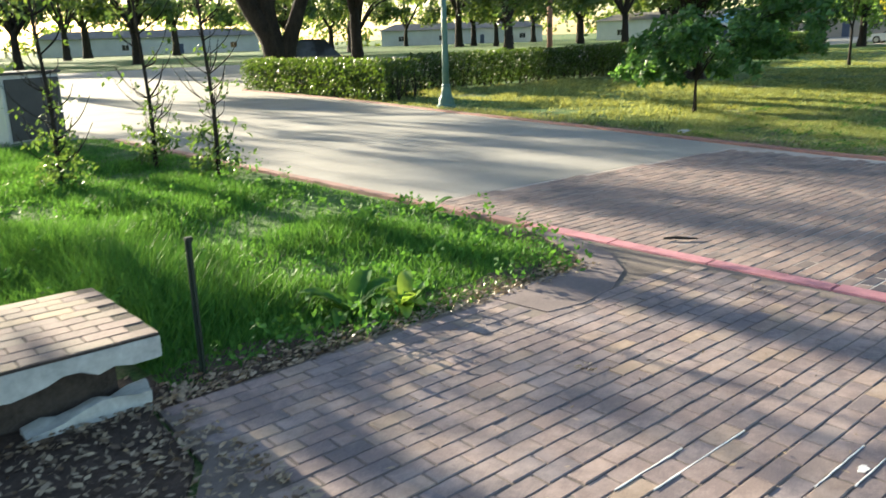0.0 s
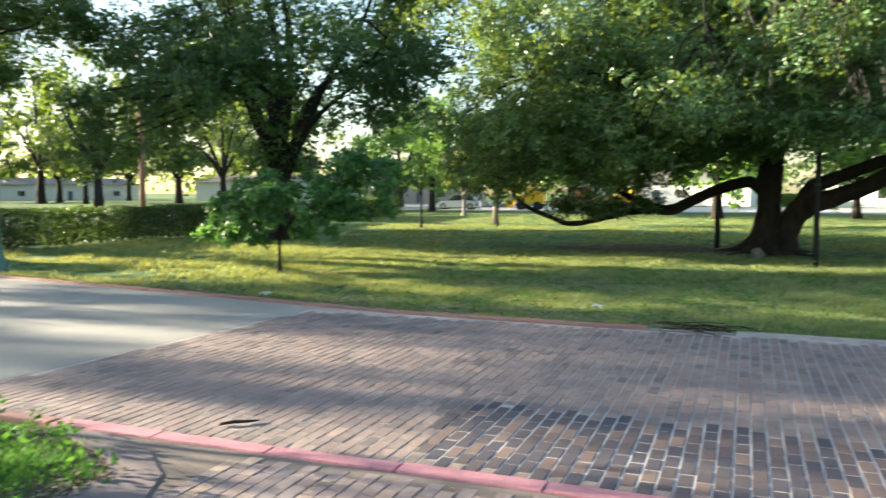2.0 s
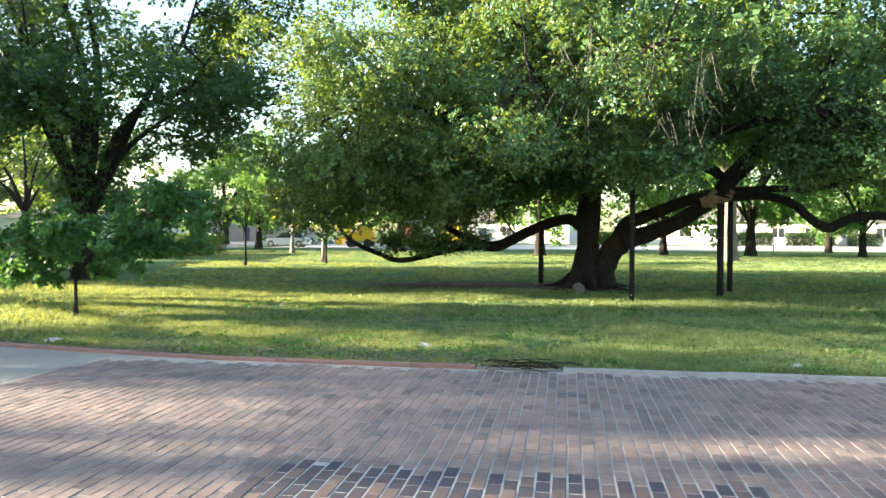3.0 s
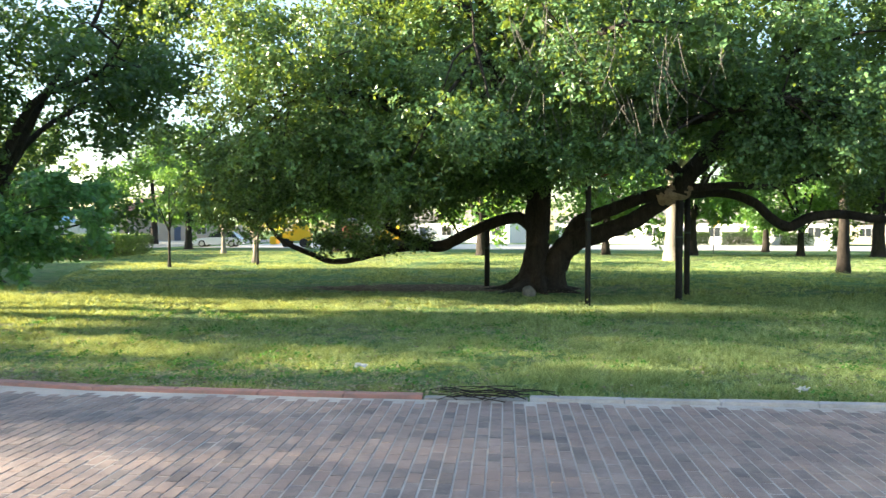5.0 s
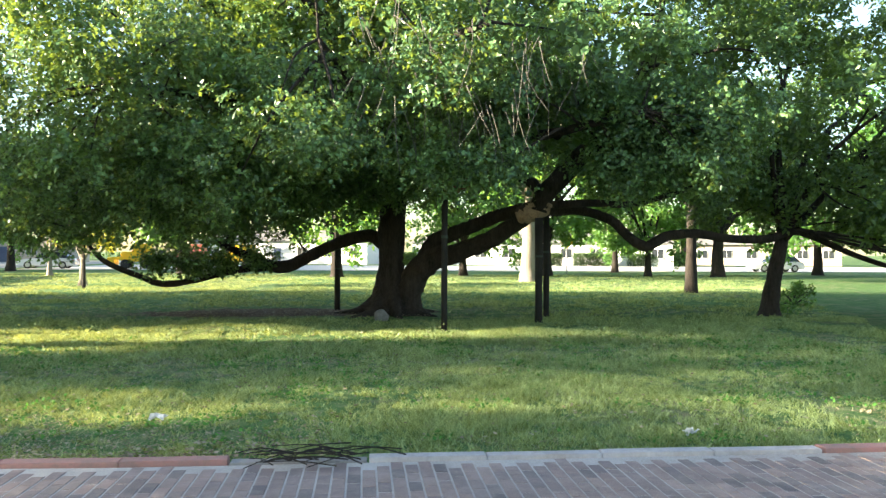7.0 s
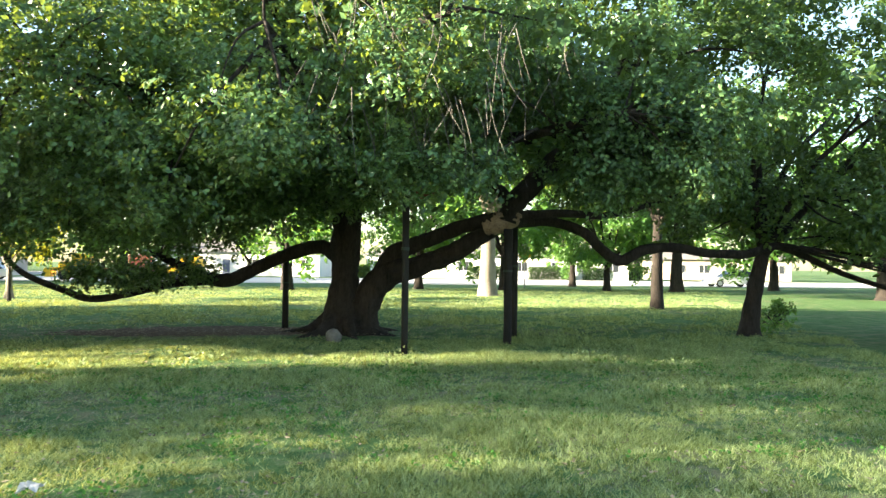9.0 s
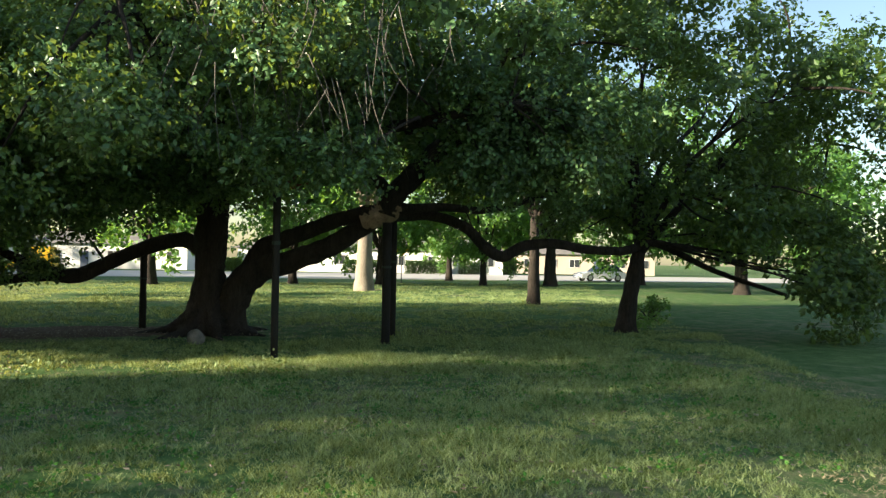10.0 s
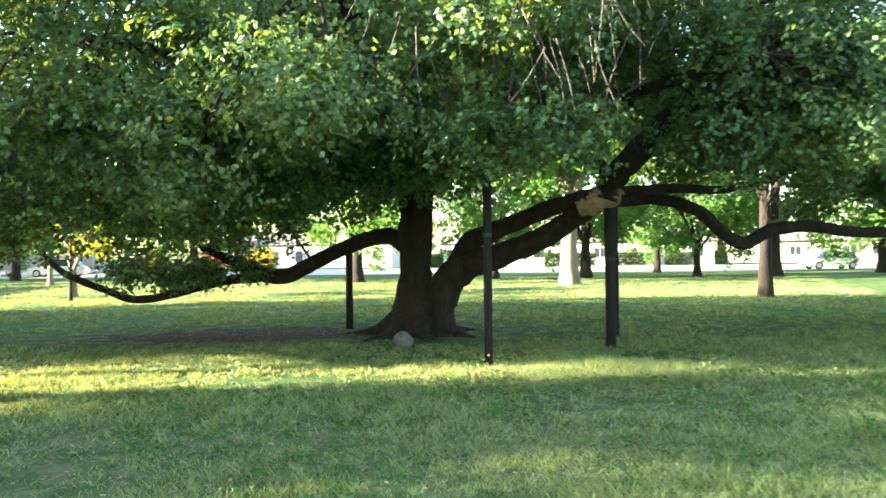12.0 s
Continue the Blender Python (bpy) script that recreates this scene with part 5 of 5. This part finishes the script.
def scatter_lawn():
    lawn_patch("lawn_grass", 30000, 9, 10.75, 15.6, 6.6, 0.5, 0.055, 0.0045, 0.022, 101)
    lawn_patch("middle_lawn_grass", 27000, 8, 15.5, 23.0, 8.8, 0.45, 0.06, 0.007, 0.035, 110)
    lawn_patch("dry_lawn_grass", 26000, 5, 10.75, 20.0, 6.6, 0.5, 0.03, 0.005, 0.03, 109, dry=True)
    lawn_patch("strip_lawn_grass", 9000, 8, 18.2, 20.4, 8.5, 0.4, 0.075, 0.006, 0.03, 111)
    lawn_patch("far_lawn_grass", 12000, 7, 23.0, 40.0, 12.0, 0.45, 0.07, 0.011, 0.06, 105)
    lawn_patch("sunny_lawn_grass", 15000, 6, 36.0, 62.0, 17.0, 0.5, 0.06, 0.014, 0.14, 107)
    lawn_patch("hedge_lawn_grass", 11000, 7, 12.0, 24.0, 6.0, 0.0, 0.085, 0.011, 0.05, 108, 14.0)
    rng = np.random.default_rng(106)
    # taller weeds in the light strip
    n = 3600
    x, y = rng.normal(19.2, 0.5, n), rng.uniform(-7, 9, n)
    tall = np.array([noise.noise(Vector((p * 1.3, q * 1.3, 3))) for p, q in zip(x, y)])
    ok = tall > -0.05
    at = np.stack([x[ok], y[ok], np.full(ok.sum(), -0.03)], 1)
    at[:, 2] += rng.uniform(0, 0.24, len(at)) * np.clip(tall[ok] * 2.2, 0, 1)
    n = 1500
    cx, cy = rng.uniform(11.0, 19.0, n), rng.uniform(-7.5, 8.5, n)
    patchy = np.array([noise.noise(Vector((p * 0.8, q * 0.8, 21))) for p, q in zip(cx, cy)])
    ok = (cx > np.interp(cy, [a for a, b in KERB_X], [b for a, b in KERB_X]) + 0.25) & (patchy > 0.0)
    c = np.stack([cx[ok], cy[ok], np.full(ok.sum(), 0.0)], 1)
    clover = np.repeat(c, 14, axis=0) + rng.normal(size=(14 * len(c), 3)) * np.array([0.06, 0.06, 0.012]) + np.array([0, 0, 0.03])
    ob = mesh_part("lawn_clover", quads("lawn_clover", leaf_quads(clover, 0.036, rng, -0.2, 0.4, np.tile([0.0, 0, 1], (len(clover), 1)))), WEED_BLADE)
    tagged(ob, "small round-leaved clover in patches on the lawn", "weeds", kind="stuff")
    ob = mesh_part("lawn_weeds", quads("lawn_weeds", leaf_quads(at, 0.055, rng, -0.4)), GRASS_BLADE)
    tagged(ob, "low broad-leaved weeds in a lit strip of lawn", "weeds", kind="stuff")


scatter_lawn()


def on_island(x, y):
    edge = np.where(x < 4.45, 3.56, 3.56 + (x - 4.45) * 1.7)
    return (y > edge) & (x < 5.1) & ~((x < 1.4) & (y < 4.6))


def scatter_island():
    rng = np.random.default_rng(102)
    n = 150000
    y = 3.5 + 13.0 * rng.random(n) ** 1.7
    x = rng.uniform(-1.5, 5.12, n)
    lump = np.array([noise.noise(Vector((p * 0.8, q * 0.8, 1))) for p, q in zip(x, y)])
    ok = on_island(x, y) & (lump + rng.normal(scale=0.25, size=n) > -0.33)
    x, y, lump = x[ok], y[ok], lump[ok]
    near_edge = np.clip(np.minimum(5.1 - x, y - 3.5) / 1.0, 0.4, 1)
    tall = np.clip((3.4 - x) / 2.5, 0, 1)
    h = (0.07 + 0.12 * np.clip(lump + 0.25, 0, 1) + 0.2 * tall * np.clip(lump + 0.4, 0, 1)) * near_edge
    blades("island_grass", np.stack([x, y, np.array([ground_z(p, q) for p, q in zip(x, y)]) - 0.01], 1), h, 0.0085, rng, WEED_BLADE, "tall uncut grass and weeds on the island", "grass", 0.5)
    # broad weeds
    m = 120
    cx, cy = rng.uniform(0, 5.05, m), 3.6 + 8 * rng.random(m) ** 1.5
    ok = on_island(cx, cy)
    c = np.stack([cx[ok], cy[ok], 0.04 + 0.09 * rng.random(ok.sum())], 1)
    at = sprigs(c, rng.uniform(0.08, 0.2, len(c)), 6, 8, rng, 0.13, 0.5)
    at[:, 2] = np.maximum(at[:, 2], -0.02)
    out = unit(at - np.repeat(c, 48, axis=0))
    ob = mesh_part("island_weeds", quads("island_weeds", leaf_quads(at, 0.05, rng, -0.3, 0.3, out)), WEED_BLADE)
    tagged(ob, "leafy broad weeds among the island grass", "weeds", kind="stuff")


scatter_island()


def weed_plant(place, n, size, seed, mat, label):
    """A rosette of upright pointed leaves."""
    ob = thing("weed_plant", label, "weed", "weeds by the pavement", (*place, -0.02))
    r2 = random.Random(seed)
    for _ in range(n):
        a, l, lift = r2.uniform(0, 6.28), size * r2.uniform(0.6, 1.1), r2.uniform(0.5, 1.2)
        d = Vector((math.cos(a), math.sin(a), 0))
        s = Vector((-d.y, d.x, 0))
        bm = bmesh.new()
        rows = []
        for i in range(6):
            t = i / 5
            w = size * 0.16 * math.sin(math.pi * min(0.12 + t * 0.88, 0.995)) ** 0.8
            c = d * l * t * 0.8 + Vector((0, 0, l * (lift * t - 0.55 * t * t)))
            rows.append([bm.verts.new(c - s * w + Vector((0, 0, w * 0.4))), bm.verts.new(c), bm.verts.new(c + s * w + Vector((0, 0, w * 0.4)))])
        for p, q in zip(rows, rows[1:]):
            bm.faces.new((p[0], p[1], q[1], q[0]))
            bm.faces.new((p[1], p[2], q[2], q[1]))
        part("leaf", bm, mat, ob, smooth=True)
    return ob


weed_plant((3.02, 3.85), 11, 0.34, 1, LIME_LEAF, "bright yellow-green leafy weed at the pavement edge")
weed_plant((2.7, 4.0), 11, 0.42, 2, WEED_BLADE, "long-leaved green weed at the pavement edge")
weed_plant((4.2, 5.9), 9, 0.31, 3, WEED_BLADE, "leafy green weed near the kerb")
weed_plant((5.0, 5.9), 8, 0.28, 4, WEED_BLADE, "leafy green weed near the kerb")


def dead_leaves():
    rng = np.random.default_rng(103)
    spots = []
    n = 3200
    spots.append(np.stack([rng.uniform(-0.8, 1.4, n), rng.uniform(1.7, 3.6, n), np.full(n, 0.015)], 1))
    n = 1300
    x = rng.uniform(1.2, 4.6, n)
    spots.append(np.stack([x, 3.52 + np.abs(rng.normal(0, 0.15, n)), np.full(n, 0.0)], 1))
    n = 4600
    y = rng.uniform(0.6, 16, n)
    spots.append(np.stack([np.interp(y, [a for a, b in KERB_X], [b for a, b in KERB_X]) + 0.2 + rng.exponential(0.34, n), y, np.full(n, 0.0)], 1))
    n = 4200
    spots.append(np.stack([rng.uniform(11.0, 21, n), rng.uniform(-8, 8, n), np.full(n, 0.022)], 1))
    n = 3600
    spots.append(np.stack([rng.normal(25.2, 1.4, n), rng.normal(2.4, 4.2, n), np.full(n, 0.0)], 1))
    at = np.concatenate(spots)
    q = leaf_quads(at, 0.052, rng, 0.0, 0.3)
    q[..., 2] = at[:, None, 2] + np.abs(q[..., 2] - at[:, None, 2]) * 0.35
    ob = mesh_part("dead_leaves", quads("dead_leaves", q), DRY_LEAF)
    tagged(ob, "pale dry fallen leaves along the edges", "dead leaves", kind="stuff")
    n = 240
    at = np.stack([rng.uniform(1.6, 5.0, n), rng.uniform(-1.5, 3.3, n), np.full(n, 0.006)], 1)
    k = at[rng.integers(0, n, 8)]
    at = np.concatenate([at, *[c + np.concatenate([rng.normal(0, 0.05, (30, 2)), np.zeros((30, 1))], 1) for c in k]])
    q = leaf_quads(at, 0.035, rng, 0.0, 0.2)
    q[..., 2] = at[:, None, 2] + np.abs(q[..., 2] - at[:, None, 2]) * 0.3
    ob = mesh_part("brick_litter", quads("brick_litter", q), DRY_LEAF)
    tagged(ob, "small dry bits lying on the brick pavement", "dead leaves", kind="stuff")


dead_leaves()

# ---- bricks of the road and pavement ----


def brick_mesh(name, material, l, w, h=0.014):
    mesh = bpy.data.meshes.new(name)
    bm = box((-l / 2, -w / 2, -h), (l / 2, w / 2, 0), 0.0)
    bmesh.ops.bevel(bm, geom=[e for e in bm.edges if min(v.co.z for v in e.verts) > -0.001], offset=0.004, segments=1, affect="EDGES")
    bm.to_mesh(mesh)
    bm.free()
    mesh.materials.append(material)
    return mesh


def many_bricks(name, places, l, w, material, parent, label, rng):
    """Joined bricks, each a low bevelled block: a top and four slanted sides."""
    p = np.array(places)
    n = len(p)
    dz = rng.uniform(-0.003, 0.002, n)
    e = 0.003
    corners = np.array([(-l / 2, -w / 2), (l / 2, -w / 2), (l / 2, w / 2), (-l / 2, w / 2)])
    inner = np.array([(-l / 2 + e, -w / 2 + e), (l / 2 - e, -w / 2 + e), (l / 2 - e, w / 2 - e), (-l / 2 + e, w / 2 - e)])
    v = np.zeros((n, 8, 3))
    v[:, :4, :2] = p[:, None, :] + corners[None]
    v[:, 4:, :2] = p[:, None, :] + inner[None]
    v[:, :4, 2] = -0.007
    v[:, 4:, 2] = dz[:, None] + rng.uniform(-0.0012, 0.0012, (n, 4))
    f = np.array([(4, 5, 6, 7), (0, 1, 5, 4), (1, 2, 6, 5), (2, 3, 7, 6), (3, 0, 4, 7)])
    idx = (np.arange(n)[:, None, None] * 8 + f[None]).reshape(-1, 4)
    mesh = bpy.data.meshes.new(name)
    mesh.vertices.add(8 * n)
    mesh.vertices.foreach_set("co", v.astype(np.float32).ravel())
    mesh.loops.add(idx.size)
    mesh.loops.foreach_set("vertex_index", idx.astype(np.int32).ravel())
    mesh.polygons.add(len(idx))
    mesh.polygons.foreach_set("loop_start", np.arange(0, idx.size, 4, dtype=np.int32))
    mesh.polygons.foreach_set("loop_total", np.full(len(idx), 4, dtype=np.int32))
    mesh.polygons.foreach_set("use_smooth", np.zeros(len(idx), dtype=bool))
    mesh.update(calc_edges=True)
    ob = mesh_part(name, mesh, material, parent, label)
    return tagged(ob, kind="stuff")


def lay_bricks():
    rng = np.random.default_rng(104)
    r2 = random.Random(104)
    step, course = 0.205, 0.1
    rest, patch = [], []
    for j in range(int((6.25 + 9) / course)):
        y = -9 + course * (j + 0.5)
        off = 0.1 * (j % 2) + r2.uniform(-0.012, 0.012)
        for i in range(-1, 27):
            x = 5.4 + step * i + off
            if x < 5.25 or x > 10.52 or y > 6.28 - 0.078 * (x - 5.3) - 0.06:
                continue
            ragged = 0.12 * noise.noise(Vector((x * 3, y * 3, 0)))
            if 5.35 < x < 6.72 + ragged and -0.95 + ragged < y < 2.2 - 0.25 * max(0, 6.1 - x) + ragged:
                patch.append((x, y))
            else:
                rest.append((x, y))
    many_bricks("bricks", rest, 0.195, 0.0885, BRICK_ROAD_MANY, road, "dusty red-brown road bricks", rng)
    bed = sheet("joint_bed", [(5.4, -0.95), (6.8, -0.95), (6.8, 2.1), (5.4, 1.95)], -0.0028, 0.0015, PALE_JOINT, "pale mortar joints", "")
    bed.parent = road
    for key in ("category", "kind"):
        if key in bed:
            del bed[key]
    # patch bricks carry shade in their dark colour
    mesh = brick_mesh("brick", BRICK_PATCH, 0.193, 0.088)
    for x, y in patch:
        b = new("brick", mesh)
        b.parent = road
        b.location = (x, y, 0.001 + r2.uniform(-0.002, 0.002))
    rest, near = [], []
    for j in range(int((3.9 + 6) / course)):
        y = -6 + course * (j + 0.5)
        off = 0.1 * (j % 2) + r2.uniform(-0.012, 0.012)
        for i in range(33):
            x = -1.5 + step * i + off
            if x > 5.02 or y > 3.5 or (x < 1.35 and y > 1.55 + max(0, x) * 0.6) or (y > 3.12 and x > 3.45) or (x > 4.2 and y > 3.05 + (x - 4.2) * 0.4):
                continue
            (near if 1.7 < x < 3.9 and 1.0 < y < 3.4 else rest).append((x, y))
    near.sort(key=lambda p: (p[0] - 2.6) ** 2 + (p[1] - 2.1) ** 2)
    rest += near[290:]
    many_bricks("bricks", rest, 0.196, 0.0925, BRICK_WALK_MANY, pavement, "worn brown and purple pavement bricks", rng)
    mesh = brick_mesh("brick", BRICK_WALK, 0.196, 0.0925)
    for x, y in near[:290]:
        b = new("brick", mesh)
        b.parent = pavement
        b.location = (x + r2.uniform(-0.003, 0.003), y + r2.uniform(-0.002, 0.002), r2.uniform(-0.003, 0.002))
        b.rotation_euler = (r2.gauss(0, 0.012), r2.gauss(0, 0.008), r2.gauss(0, 0.008))


lay_bricks()
